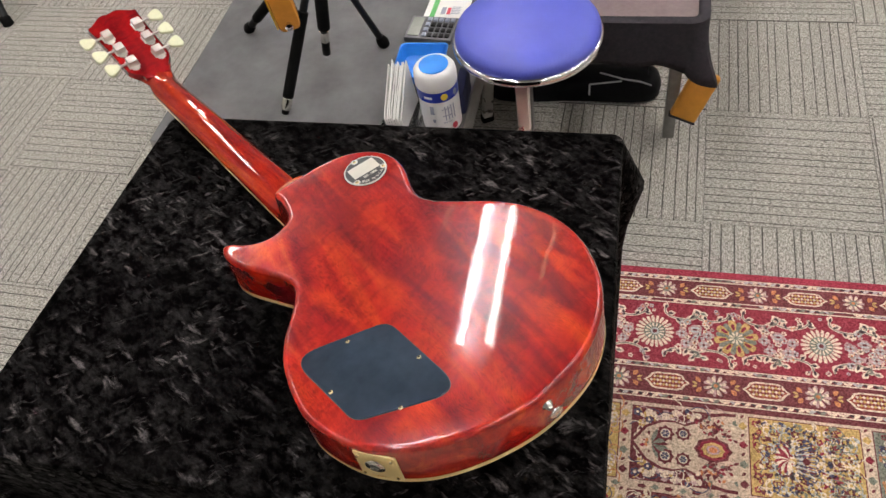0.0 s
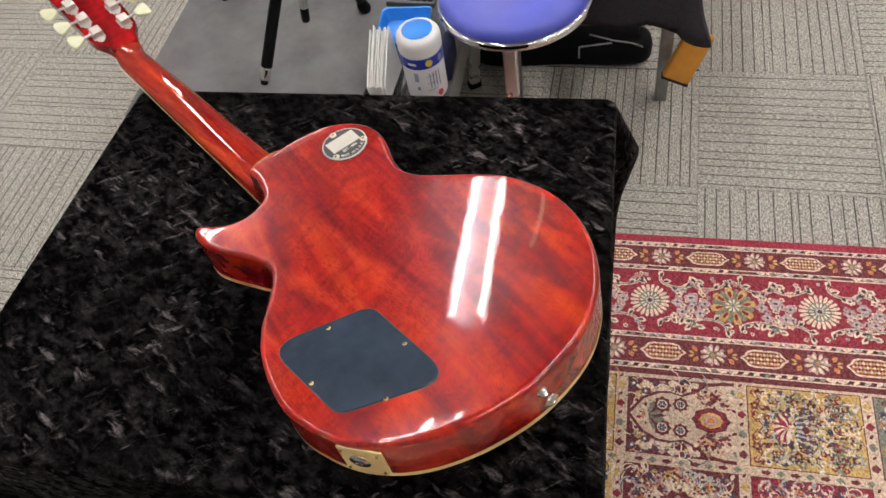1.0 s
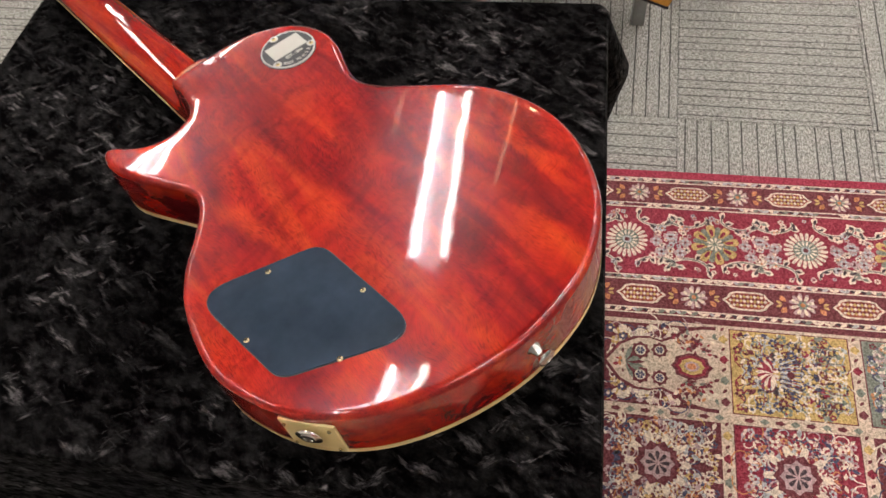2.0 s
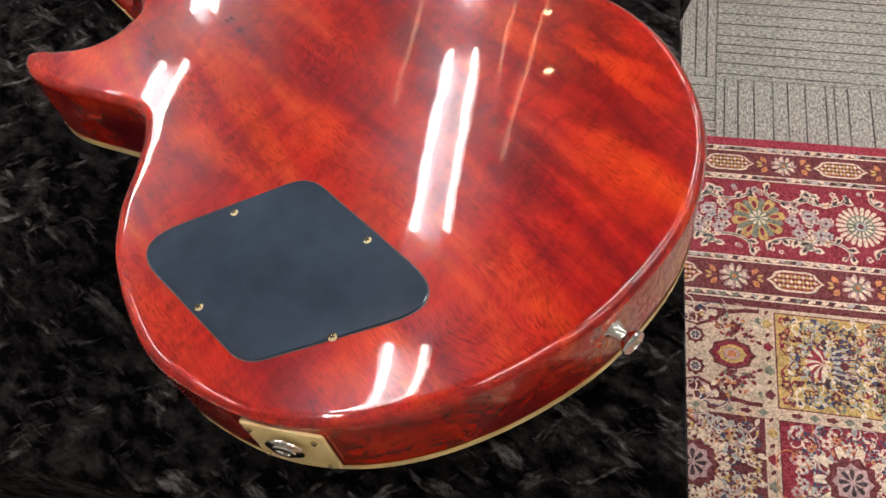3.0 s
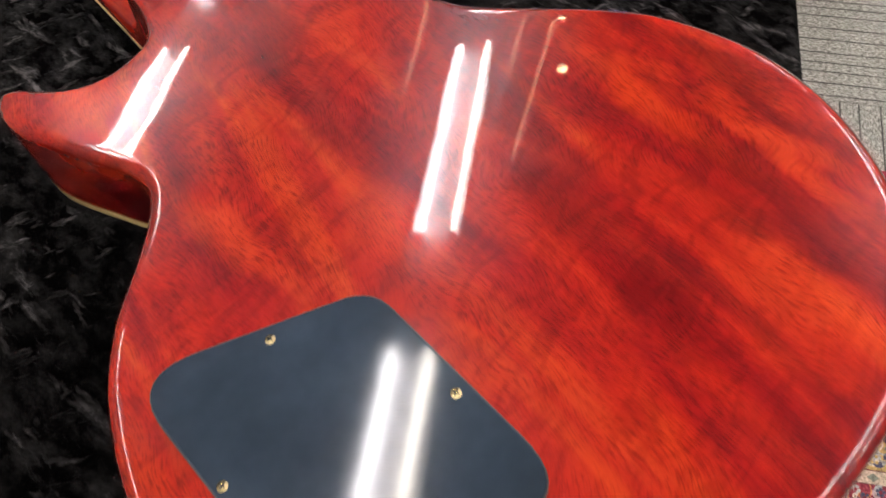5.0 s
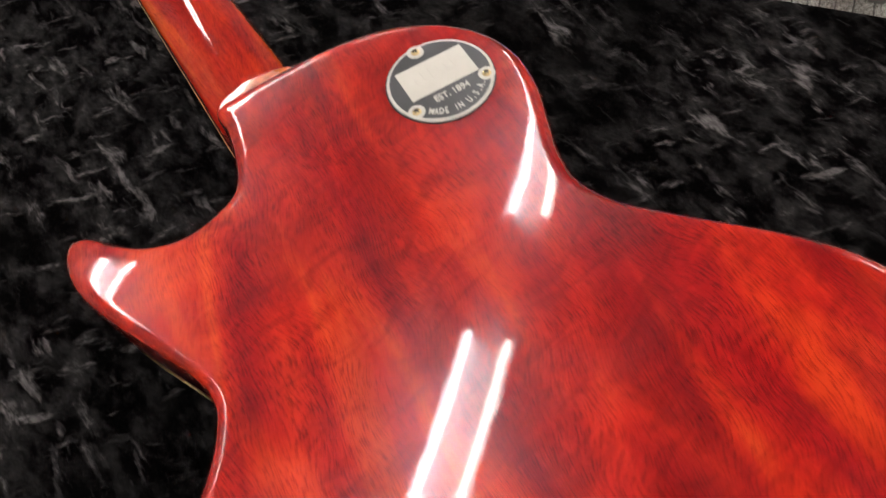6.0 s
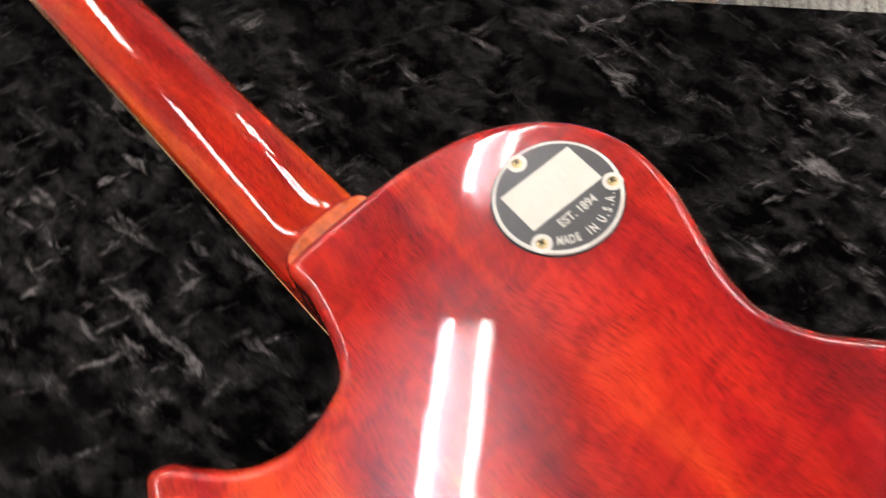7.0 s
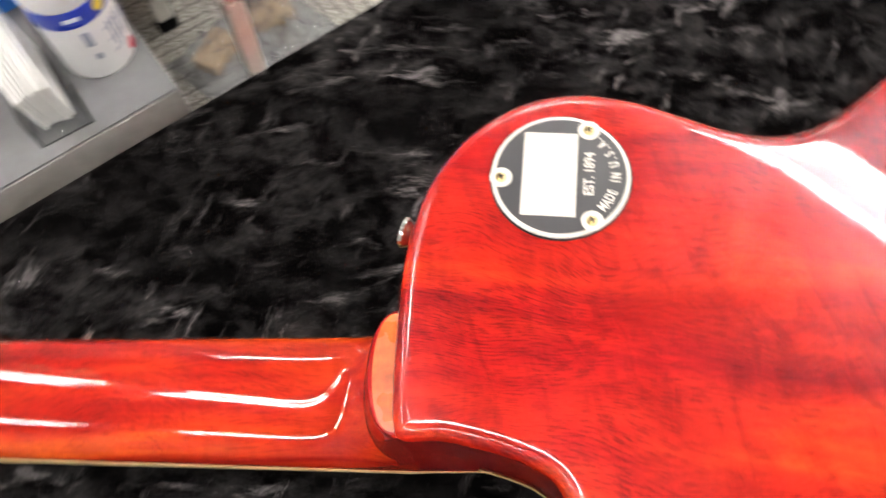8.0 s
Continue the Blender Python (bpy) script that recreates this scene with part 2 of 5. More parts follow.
BUTTON = plain("pale_green_pearl_plastic", (0.70, 0.72, 0.50), 0.3, grain=0.08)
# its strong blotches of tone paint the cloudy ceiling reflections on the plate
PLATE_BLACK = plain("satin_black_plastic", (0.026, 0.037, 0.054), 0.075, grain=0.35, size=20)
DARK_PLATE = plain("charcoal_plastic", (0.028, 0.028, 0.030), 0.35, grain=0.1)
SATIN_NICKEL = plain("satin_nickel", (0.60, 0.57, 0.53), 0.36, 1.0, 0.06)
NICKEL = plain("nickel", (0.72, 0.70, 0.64), 0.16, 1.0, 0.05)
CHROME = plain("chrome", (0.82, 0.82, 0.83), 0.07, 1.0, 0.03)
STEEL = plain("brushed_steel", (0.80, 0.79, 0.77), 0.30, 1.0, 0.05)
BRASS = plain("aged_brass", (0.62, 0.48, 0.24), 0.28, 1.0, 0.12)
ROSEWOOD = plain("rosewood", (0.045, 0.022, 0.014), 0.5, grain=0.4, size=30)
BLACK_PLASTIC = plain("black_plastic", (0.006, 0.006, 0.007), 0.45, grain=0.2, Specular_IOR_Level=0.25)
RUBBER = plain("black_rubber", (0.005, 0.005, 0.005), 0.85, grain=0.2, Specular_IOR_Level=0.10)
GREY_FELT = plain("grey_felt", (0.118, 0.118, 0.120), 0.95, grain=0.24, size=10, bump=0.3)
GREY_EDGE = plain("grey_edge_band", (0.20, 0.195, 0.185), 0.7, grain=0.08)
BLUE_VINYL = plain("blue_vinyl", (0.074, 0.092, 0.47), 0.42, grain=0.05, size=20, bump=0.1)
DARK_CLOTH = plain("charcoal_cloth", (0.032, 0.029, 0.034), 0.95, grain=0.2, size=120, bump=0.3, Specular_IOR_Level=0.10)
MAUVE_CLOTH = plain("mauve_grey_cloth", (0.17, 0.125, 0.125), 0.9, grain=0.1, size=120, bump=0.2)
GREY_METAL = plain("grey_painted_steel", (0.30, 0.29, 0.28), 0.4, 0.6)
ORANGE = plain("orange_leather", (0.62, 0.27, 0.03), 0.55, grain=0.08)
WHITE_PLASTIC = plain("white_plastic", (0.80, 0.80, 0.80), 0.35, grain=0.03)
BLUE_PLASTIC = plain("bright_blue_plastic", (0.02, 0.22, 0.72), 0.35, grain=0.04)
NAVY_LABEL = plain("deep_blue_label", (0.010, 0.035, 0.36), 0.3, grain=0.04)
PAPER = plain("white_paper", (0.82, 0.82, 0.80), 0.7, grain=0.03)
GREEN_PRINT = plain("green_print", (0.10, 0.42, 0.12), 0.6)
RED_PRINT = plain("red_print", (0.65, 0.06, 0.10), 0.6)
YELLOW_PRINT = plain("yellow_print", (0.80, 0.60, 0.05), 0.5)
GREY_PRINT = plain("grey_print", (0.30, 0.33, 0.42), 0.6)
NAVY_CLOTH = plain("navy_fabric", (0.010, 0.014, 0.060), 0.8, grain=0.2)
WALL_PAINT = plain("off_white_paint", (0.30, 0.295, 0.285), 0.8, grain=0.03, size=8)
CEILING_PAINT = plain("ceiling_board", (0.18, 0.18, 0.178), 0.9, grain=0.03, size=12)
FLOOR_BASE = plain("floor_adhesive", (0.10, 0.10, 0.09), 0.95)
HOUSING = plain("white_enamel", (0.84, 0.82, 0.86), 0.35, grain=0.02)
TUBE = glowing("fluorescent_tube", (1.0, 0.97, 0.97), TUBE_POWER)
WARM_TUBE = glowing("cream_fluorescent_tube", (1.0, 0.93, 0.83), TUBE_POWER * 0.92)
ADDED_STRIP_GLOW = glowing("added_warm_strip_glow", (1.0, 0.62, 0.36), 7.0)
RAIL_PAINT = plain("warm_cream_rail_paint", (0.85, 0.66, 0.42), 0.4, grain=0.05)
HONEY = plain("honey_lacquered_wood", (0.62, 0.26, 0.04), 0.2, grain=0.2, size=12)
SPOT_GLOW = glowing("warm_lamp_face", (1.0, 0.72, 0.38), 60.0)
DYES = {
    "pink": (0.330, 0.036, 0.062), "rust": (0.280, 0.070, 0.045), "red": (0.255, 0.030, 0.048), "maroon": (0.150, 0.036, 0.042), "cream": (0.710, 0.590, 0.460), "dark": (0.060, 0.040, 0.046), "grey": (0.430, 0.430, 0.420),
    "gold": (0.520, 0.350, 0.130), "orange": (0.520, 0.210, 0.090), "sage": (0.195, 0.205, 0.165), "navy": (0.075, 0.070, 0.120), "mauve": (0.440, 0.300, 0.290), "sand": (0.580, 0.455, 0.345),
}


def wool(name, color):
    """Dyed rug pile with woven rows and uneven dye."""
    m = Mat("wool_" + name, 0.95)
    color = tuple(min(0.8, 1.10 * v) for v in color)
    n = m.noise(m.mapped((1, 1, 1)), 260, 3, 0.8)
    big = m.noise(m.mapped(), 25, 2, 0.5)
    c = m.ramp(n, [(0.35, tuple(v * 0.45 for v in color)), (0.50, color), (0.64, tuple(min(1, v * 1.30 + 0.04) for v in color))])
    m.to(m.mix(0.4, c, m.ramp(big, [(0.3, (0.7, 0.7, 0.7)), (0.7, (1, 1, 1))]), "MULTIPLY"), "Base Color")
    m.set("Specular IOR Level", 0.08)
    m.bump(n, 0.7, 0.0015)
    return m.m


WOOL = {k: wool(k, v) for k, v in DYES.items()}


# ---- mesh helpers ----
def part(name, bm, material, parent=None, label="", smooth=True, matrix=None):
    """Links a bmesh as one mesh object under a thing or a part."""
    me = bpy.data.meshes.new(name)
    bmesh.ops.recalc_face_normals(bm, faces=bm.faces)
    bm.to_mesh(me)
    bm.free()
    for mat in material if isinstance(material, (list, tuple)) else [material]:
        me.materials.append(mat)
    if smooth:
        me.shade_smooth()
        me.set_sharp_from_angle(angle=radians(40))
    ob = new(name, me)
    if parent is not None:
        ob.parent = parent
    if matrix is not None:
        ob.matrix_basis = matrix
    if label:
        ob["label"] = label
    return ob


def empty(name, matrix, label, category, group="", kind=""):
    ob = new(name)
    ob.empty_display_size = 0.05
    ob.matrix_basis = matrix
    return tagged(ob, label, category, group, kind)


def box(bm, centre, size, bevel=0.0, seg=2, m=None):
    """A box with rounded edges, added to bm."""
    r = bmesh.ops.create_cube(bm, size=1.0, matrix=(m or Matrix()) @ Matrix.Translation(centre) @ Matrix.Diagonal((*size, 1)))
    if bevel:
        edges = list({e for v in r["verts"] for e in v.link_edges})
        bmesh.ops.bevel(bm, geom=edges, offset=bevel, segments=seg, profile=0.5, affect="EDGES")
    return bm


def rings(bm, loops, closed=True, cap_first=True, cap_last=True):
    """Skins a row of equally long point loops."""
    rows = [[bm.verts.new(p) for p in loop] for loop in loops]
    n = len(rows[0])
    for a, b in zip(rows, rows[1:]):
        for k in range(n if closed else n - 1):
            q = (k + 1) % n
            bm.faces.new((a[k], a[q], b[q], b[k]))
    if cap_first:
        bm.faces.new(rows[0][::-1])
    if cap_last:
        bm.faces.new(rows[-1])
    return rows


def fill(bm, row):
    """Closes a concave loop with triangles."""
    edges = [bm.edges.get((a, b)) or bm.edges.new((a, b)) for a, b in zip(row, row[1:] + row[:1])]
    bmesh.ops.triangle_fill(bm, edges=edges, use_beauty=True)


def lathe(bm, profile, seg=24, m=None):
    """Turns (radius, height) pairs round z."""
    m = m or Matrix()
    loops = []
    for r, z in profile:
        r = max(r, 1e-5)
        loops.append([m @ Vector((r * math.cos(2 * math.pi * k / seg), r * math.sin(2 * math.pi * k / seg), z)) for k in range(seg)])
    rings(bm, loops)
    return bm


def rod(bm, a, b, r, seg=12, r2=None):
    a, b = Vector(a), Vector(b)
    q = (b - a).to_track_quat("Z", "Y").to_matrix().to_4x4()
    lathe(bm, [(r, 0), (r if r2 is None else r2, (b - a).length)], seg, Matrix.Translation(a) @ q)
    return bm


def spline(points, steps=6, closed=True):
    """A smooth curve through the points (Catmull-Rom, centripetal)."""
    pts = [Vector(p) for p in points]
    n, out = len(pts), []
    for k in range(n if closed else n - 1):
        p0, p1, p2, p3 = (pts[(k + j) % n] if closed else pts[min(max(k + j, 0), n - 1)] for j in (-1, 0, 1, 2))
        t = [0.0]
        for u, v in ((p0, p1), (p1, p2), (p2, p3)):
            t.append(t[-1] + max((v - u).length, 1e-6) ** 0.5)
        for s in range(steps):
            x = t[1] + (t[2] - t[1]) * s / steps
            a1 = p0.lerp(p1, (x - t[0]) / (t[1] - t[0]))
            a2 = p1.lerp(p2, (x - t[1]) / (t[2] - t[1]))
            a3 = p2.lerp(p3, (x - t[2]) / (t[3] - t[2]))
            b1 = a1.lerp(a2, (x - t[0]) / (t[2] - t[0]))
            b2 = a2.lerp(a3, (x - t[1]) / (t[3] - t[1]))
            out.append(b1.lerp(b2, (x - t[1]) / (t[2] - t[1])))
    if not closed:
        out.append(pts[-1])
    return out


def inset(loop, d):
    """A closed 2D loop moved inward by d (loop runs counter-clockwise)."""
    n, out = len(loop), []
    for k in range(n):
        t = (loop[(k + 1) % n] - loop[k - 1]).normalized()
        out.append(loop[k] + Vector((-t.y, t.x)) * d)
    return out


def settled(loop, edge, d):
    """The inset loop with the points that would cross over at tight corners drawn back to their neighbours."""
    pts, ring = np.array([tuple(p) for p in loop]), np.array([tuple(p) for p in edge])
    away = np.sqrt(((pts[:, None] - ring[None]) ** 2).sum(-1)).min(1)
    good = [k for k in range(len(loop)) if away[k] >= 0.93 * d - 1e-6]
    return [loop[min(good, key=lambda g: min(abs(g - k), len(loop) - abs(g - k)))] for k in range(len(loop))]


def lifted(loop, z):
    return [(p.x, p.y, z) for p in loop]


def rounded_polygon(corners, radius, seg=8):
    """Corner points (counter-clockwise) joined with arcs."""
    out, n = [], len(corners)
    for k in range(n):
        p, a, b = (Vector(corners[j % n]) for j in (k, k - 1, k + 1))
        u, v = (a - p).normalized(), (b - p).normalized()
        half = u.angle(v) / 2
        d = radius / math.tan(half)
        for s in range(seg + 1):
            f = s / seg
            q0, q1 = p + u * d, p + v * d
            out.append(q0.lerp(p, f).lerp(p.lerp(q1, f), f))
    return out


def lettering(name, text, size, material, parent, matrix, depth=0.0002, bold=0.0):
    cu = bpy.data.curves.new(name, "FONT")
    cu.body, cu.size, cu.align_x, cu.align_y, cu.extrude, cu.offset = text, size, "CENTER", "CENTER", depth, bold
    tmp = bpy.data.objects.new(name, cu)
    scene.collection.objects.link(tmp)
    bpy.context.view_layer.update()
    me = bpy.data.meshes.new_from_object(tmp.evaluated_get(bpy.context.evaluated_depsgraph_get()))
    bpy.data.objects.remove(tmp)
    me.materials.clear()
    me.materials.append(material)
    ob = new(name, me)
    ob.parent, ob.matrix_basis = parent, matrix
    return ob


# ---- the room ----
TILE, TILE_TURN, TILE_AT = 0.40, -0.0256, (0.104, 0.323)
ROOM = (-3.6, 3.0, -2.7, 4.3)
TOP = 3.06


def wall(name, x0, x1, y0, y1):
    bm = bmesh.new()
    box(bm, ((x0 + x1) / 2, (y0 + y1) / 2, TOP / 2), (x1 - x0, y1 - y0, TOP))
    tagged(part(name, bm, WALL_PAINT, smooth=False), "plain off-white painted shop wall", "wall", kind="structure")


def room():
    x0, x1, y0, y1 = ROOM
    wall("wall_north", x0, x1, y1, y1 + 0.12)
    wall("wall_south", x0, x1, y0 - 0.12, y0)
    wall("wall_west", x0 - 0.12, x0, y0 - 0.12, y1 + 0.12)
    wall("wall_east", x1, x1 + 0.12, y0 - 0.12, y1 + 0.12)
    bm = bmesh.new()
    box(bm, ((x0 + x1) / 2, (y0 + y1) / 2, TOP + 0.06), (x1 - x0 + 0.24, y1 - y0 + 0.24, 0.12))
    tagged(part("ceiling", bm, CEILING_PAINT, smooth=False), "white board ceiling with rows of twin tube lights", "ceiling", kind="structure")


room()


def ceiling_light(at):
    """A shallow white trough with two bare fluorescent tubes."""
    x, y = at
    ob = empty("ceiling_light", pose(x, y, TOP), "white twin-tube fluorescent batten fixed to the ceiling", "ceiling light", "rows of tube lights")
    bm = bmesh.new()
    prof = [(-0.104, -0.060), (-0.085, -0.006), (0.085, -0.006), (0.104, -0.060), (0.098, -0.060), (0.080, -0.012), (-0.080, -0.012), (-0.098, -0.060)]
    rings(bm, [[(px, yy, pz) for px, pz in prof] for yy in (-0.80, 0.80)])
    part("housing", bm, HOUSING, ob, smooth=False)
    for s in (-1, 1):
        bm = bmesh.new()
        rod(bm, (s * 0.068, -0.600, -0.058), (s * 0.068, 0.600, -0.058), 0.0130, 12)
        part("tube", bm, TUBE if s < 0 else WARM_TUBE, ob, "glowing white fluorescent tube" if s < 0 else "glowing cream fluorescent tube")
        for e in (-1, 1):
            bm = bmesh.new()
            box(bm, (s * 0.068, e * 0.613, -0.045), (0.03, 0.02, 0.070), 0.004)
            part("socket", bm, WHITE_PLASTIC, ob)
    return ob


# the rows of lights run a little askew to the floor tiles
ROW_LEAN = 2.3
first = ceiling_light((-0.965, 0.0))
first.matrix_basis = pose(-0.965, 0.0, TOP, 0, 0, ROW_LEAN)
for px in (-2.65, -0.965, 1.0, 2.6):
    for py in (-1.75, 0.0, 1.75, 3.42):
        if (px, py) != (-0.965, 0.0):
            copy_thing(first, pose(px - 0.04 * py, py, TOP, 0, 0, ROW_LEAN))


def ceiling_rail(x, near, far, lean):
    """A slim lamp rail screwed to the ceiling beside the tubes; the warm glow in its groove is added."""
    half = (far - near) / 2
    ob = empty("ceiling_rail", pose(x, near + half, TOP, 0, 0, lean), "narrow cream lamp rail with an added glowing strip", "lamp rail", "ceiling rails")
    bm = bmesh.new()
    prof = [(-0.017, -0.001), (-0.017, -0.030), (-0.008, -0.030), (-0.008, -0.016), (0.008, -0.016), (0.008, -0.030), (0.017, -0.030), (0.017, -0.001)]
    rings(bm, [[(px, yy, pz) for px, pz in prof] for yy in (-half, half)])
    part("rail_profile", bm, RAIL_PAINT, ob, smooth=False)
    # glow added so that the rail shows as a warm streak in the lacquer
    bm = bmesh.new()
    box(bm, (0, 0, -0.020), (0.010, 2 * half - 0.03, 0.006), 0.001)
    part("added_glow_strip", bm, ADDED_STRIP_GLOW, ob, "slim warm glowing strip added for streaks in the lacquer")
    for e in (-1, 1):
        bm = bmesh.new()
        box(bm, (0, e * (half + 0.01), -0.0155), (0.036, 0.02, 0.029), 0.003)
        part("end_cap", bm, WHITE_PLASTIC, ob)


ceiling_rail(-1.385, 2.0, 3.5, 2.0)
ceiling_rail(-0.850, 2.2, 3.5, -1.0)
ceiling_rail(-0.695, 1.6, 3.5, -4.5)


def spot_lamp(x, y):
    ob = empty("spotlight", pose(x, y, TOP), "small warm ceiling spotlight", "spotlight", "ceiling spotlights")
    bm = bmesh.new()
    lathe(bm, [(0.030, 0.0), (0.030, -0.085), (0.026, -0.085), (0.024, -0.060)], 24)
    part("can", bm, HOUSING, ob)
    bm = bmesh.new()
    lathe(bm, [(0.022, -0.064), (0.020, -0.070)], 20)
    part("lamp_face", bm, SPOT_GLOW, ob)


spot_lamp(-0.60, 2.15)
spot_lamp(-0.65, 2.62)

# ---- velvet-covered table ----
TX0, TX1, TY0, TY1, TZ = -0.797, -0.088, -0.715, -0.157, 0.735


def velvet_table():
    ob = empty("display_table", pose((TX0 + TX1) / 2, (TY0 + TY1) / 2, 0), "small rectangular table hidden under a black cloth", "table")
    w, d = TX1 - TX0 - 0.02, TY1 - TY0 - 0.02
    bm = bmesh.new()
    box(bm, (0, 0, TZ - 0.02), (w, d, 0.028), 0.004)
    part("tabletop", bm, GREY_METAL, ob)
    for sx in (-1, 1):
        for sy in (-1, 1):
            bm = bmesh.new()
            rod(bm, (sx * (w / 2 - 0.05), sy * (d / 2 - 0.05), 0), (sx * (w / 2 - 0.05), sy * (d / 2 - 0.05), TZ - 0.034), 0.015)
            part("leg", bm, GREY_METAL, ob)


def tablecloth():
    """One sheet over the top that hangs down on three sides and spreads out on the near one, with a stiff fold standing
    out at each corner.
    """
    cx, cy, hw, hd, rad, n = (TX0 + TX1) / 2, (TY0 + TY1) / 2, (TX1 - TX0) / 2, (TY1 - TY0) / 2, 0.014, 70
    rim = []
    for (sx, sy), a0 in zip(((1, -1), (1, 1), (-1, 1), (-1, -1)), (-90, 0, 90, 180)):
        ccx, ccy = cx + sx * (hw - rad), cy + sy * (hd - rad)
        for k in range(9):
            a = radians(a0 + 90 * k / 8)
            rim.append((Vector((ccx + rad * math.cos(a), ccy + rad * math.sin(a))), Vector((math.cos(a), math.sin(a))), (sx, sy), (k - 4) / 4))
        # the straight side to the next corner
        nx, ny = {(1, -1): (1, 1), (1, 1): (-1, 1), (-1, 1): (-1, -1), (-1, -1): (1, -1)}[(sx, sy)]
        p0 = rim[-1][0]
        q = Vector((cx + nx * (hw - rad), cy + ny * (hd - rad)))
        nrm = rim[-1][1]
        p1 = q + nrm * rad
        for k in range(1, n):
            rim.append((p0.lerp(p1, k / n), nrm.copy(), None, min(k, n - k) / n))
    # the west and east edges are slanted to fit the camera's view
    for p, _, _, _ in rim:
        p.x += (p.y - cy) * (0.07 * max(0.0, (cx - p.x) / hw) - 0.022 * max(0.0, (p.x - cx) / hw))
    centre = Vector((cx, cy))
    loops = []
    for s in [0.02] + [0.07 * k for k in range(1, 14)] + [0.95, 0.975, 0.99]:
        loop = []
        for p, _, _, _ in rim:
            q = centre.lerp(p, s)
            z = TZ + noise.noise(Vector((q.x * 8, q.y * 8, 0))) * 0.0016 + noise.noise(Vector((q.x * 34, q.y * 34, 3))) * 0.0009
            loop.append((q.x, q.y, z))
        loops.append(loop)
    deep = [0.001, 0.004, 0.009, 0.016, 0.03, 0.05, 0.075, 0.10, 0.13, 0.16, 0.20, 0.25, 0.31, 0.37, 0.43, 0.50, 0.57, 0.64, 0.70]
    for d in deep:
        loop = []
        for k, (p, nrm, corner, f) in enumerate(rim):
            run = min(1.0, d / 0.25)
            side = 0.3 * math.sin(p.x * 31 + p.y * 23 + 1.0) + 0.7 * noise.noise(Vector((p.x * 14, p.y * 14, d * 2.0 + 7)))
            # the unseen near drape is spread out so the guitar's rim mirrors black cloth
            push = 0.003 * min(1, d / 0.006) + 0.009 * run * side + max(0.0, -nrm.y) * (0.07 * d + 0.85 * max(0.0, d - 0.14))
            if corner is not None:
                swell = max(0.0, 1 - abs(f) * 0.85) * (min(1.0, d / 0.13) if d < 0.13 else max(0.35, 1 - (d - 0.13) / 0.14))
                push += (0.056 if corner == (1, 1) else 0.034) * swell
            else:
                near = math.exp(-(f / 0.05) ** 2)
                push -= 0.006 * near * run
            q = p + nrm * push
            loop.append((q.x, q.y, TZ - d - (0.012 * math.sin(p.x * 12 + p.y * 17) if d > 0.6 else 0)))
        loops.append(loop)
    bm = bmesh.new()
    rings(bm, loops, cap_last=False)
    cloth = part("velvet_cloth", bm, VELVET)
    cloth.modifiers.new("thickness", "SOLIDIFY").thickness = 0.0015
    cloth.data.shade_smooth()
    tagged(cloth, "black crushed-velvet cloth draped over the small table", "tablecloth")


velvet_table()
tablecloth()

# ---- the guitar, face down ----
GUITAR = Matrix((
    (0.61201, -0.78813, -0.06464, -0.1357),
    (0.79071, 0.60825, 0.06870, -0.6314),
    (-0.01483, -0.09418, 0.99554, 0.8699),
    (0, 0, 0, 1),
))
MM = 0.001
# back outline in mm, from the tail anticlockwise as seen from behind: y towards the neck
BODY = [
    (0, 6), (56, 11), (89, 24), (118, 45), (141, 74), (157, 108), (163, 145), (158, 180), (146, 210), (108, 259),
    (95, 277), (89, 296), (92, 314), (100, 333), (108, 352), (112, 373), (109, 393), (98, 412), (77, 429), (51, 438), 
    (21, 441.5), (-20, 441.5), (-23, 440), (-23.5, 425), (-36, 389), (-50, 382), (-68, 380), (-84, 386), (-97, 398), (-106, 409), (-113, 411),
    (-118, 402), (-117, 382), (-98, 336), (-89, 315), (-87, 298), (-95, 281), (-112, 262), (-133, 242), (-153, 211), (-168, 152),
    (-162, 117), (-151, 89), (-135, 66), (-114, 46), (-86, 29), (-46, 14),
]
RIM = 59.0


def screw(parent, x, y, z, r=2.6, material=None):
    bm = bmesh.new()
    lathe(bm, [(0.9 * r, -0.5), (r, 0), (0.92 * r, 0.35), (0.5 * r, 0.8), (0.12 * r, 0.9)], 16)
    bmesh.ops.scale(bm, vec=(MM, MM, MM), verts=bm.verts)
    ob = part("screw", bm, material or BRASS, parent, "small cross-head screw", matrix=pose(x * MM, y * MM, z * MM))
    # black bars laid on the head paint the shade inside the cross slot
    bm = bmesh.new()
    for a in (0, 90):
        box(bm, (0, 0, 0.85), (r * 1.15, r * 0.28, 0.25), m=pose(0, 0, 0, 0, 0, a + 20))
    bmesh.ops.scale(bm, vec=(MM, MM, MM), verts=bm.verts)
    part("slot_shade", bm, BLACK_PLASTIC, ob, smooth=False)
    return ob


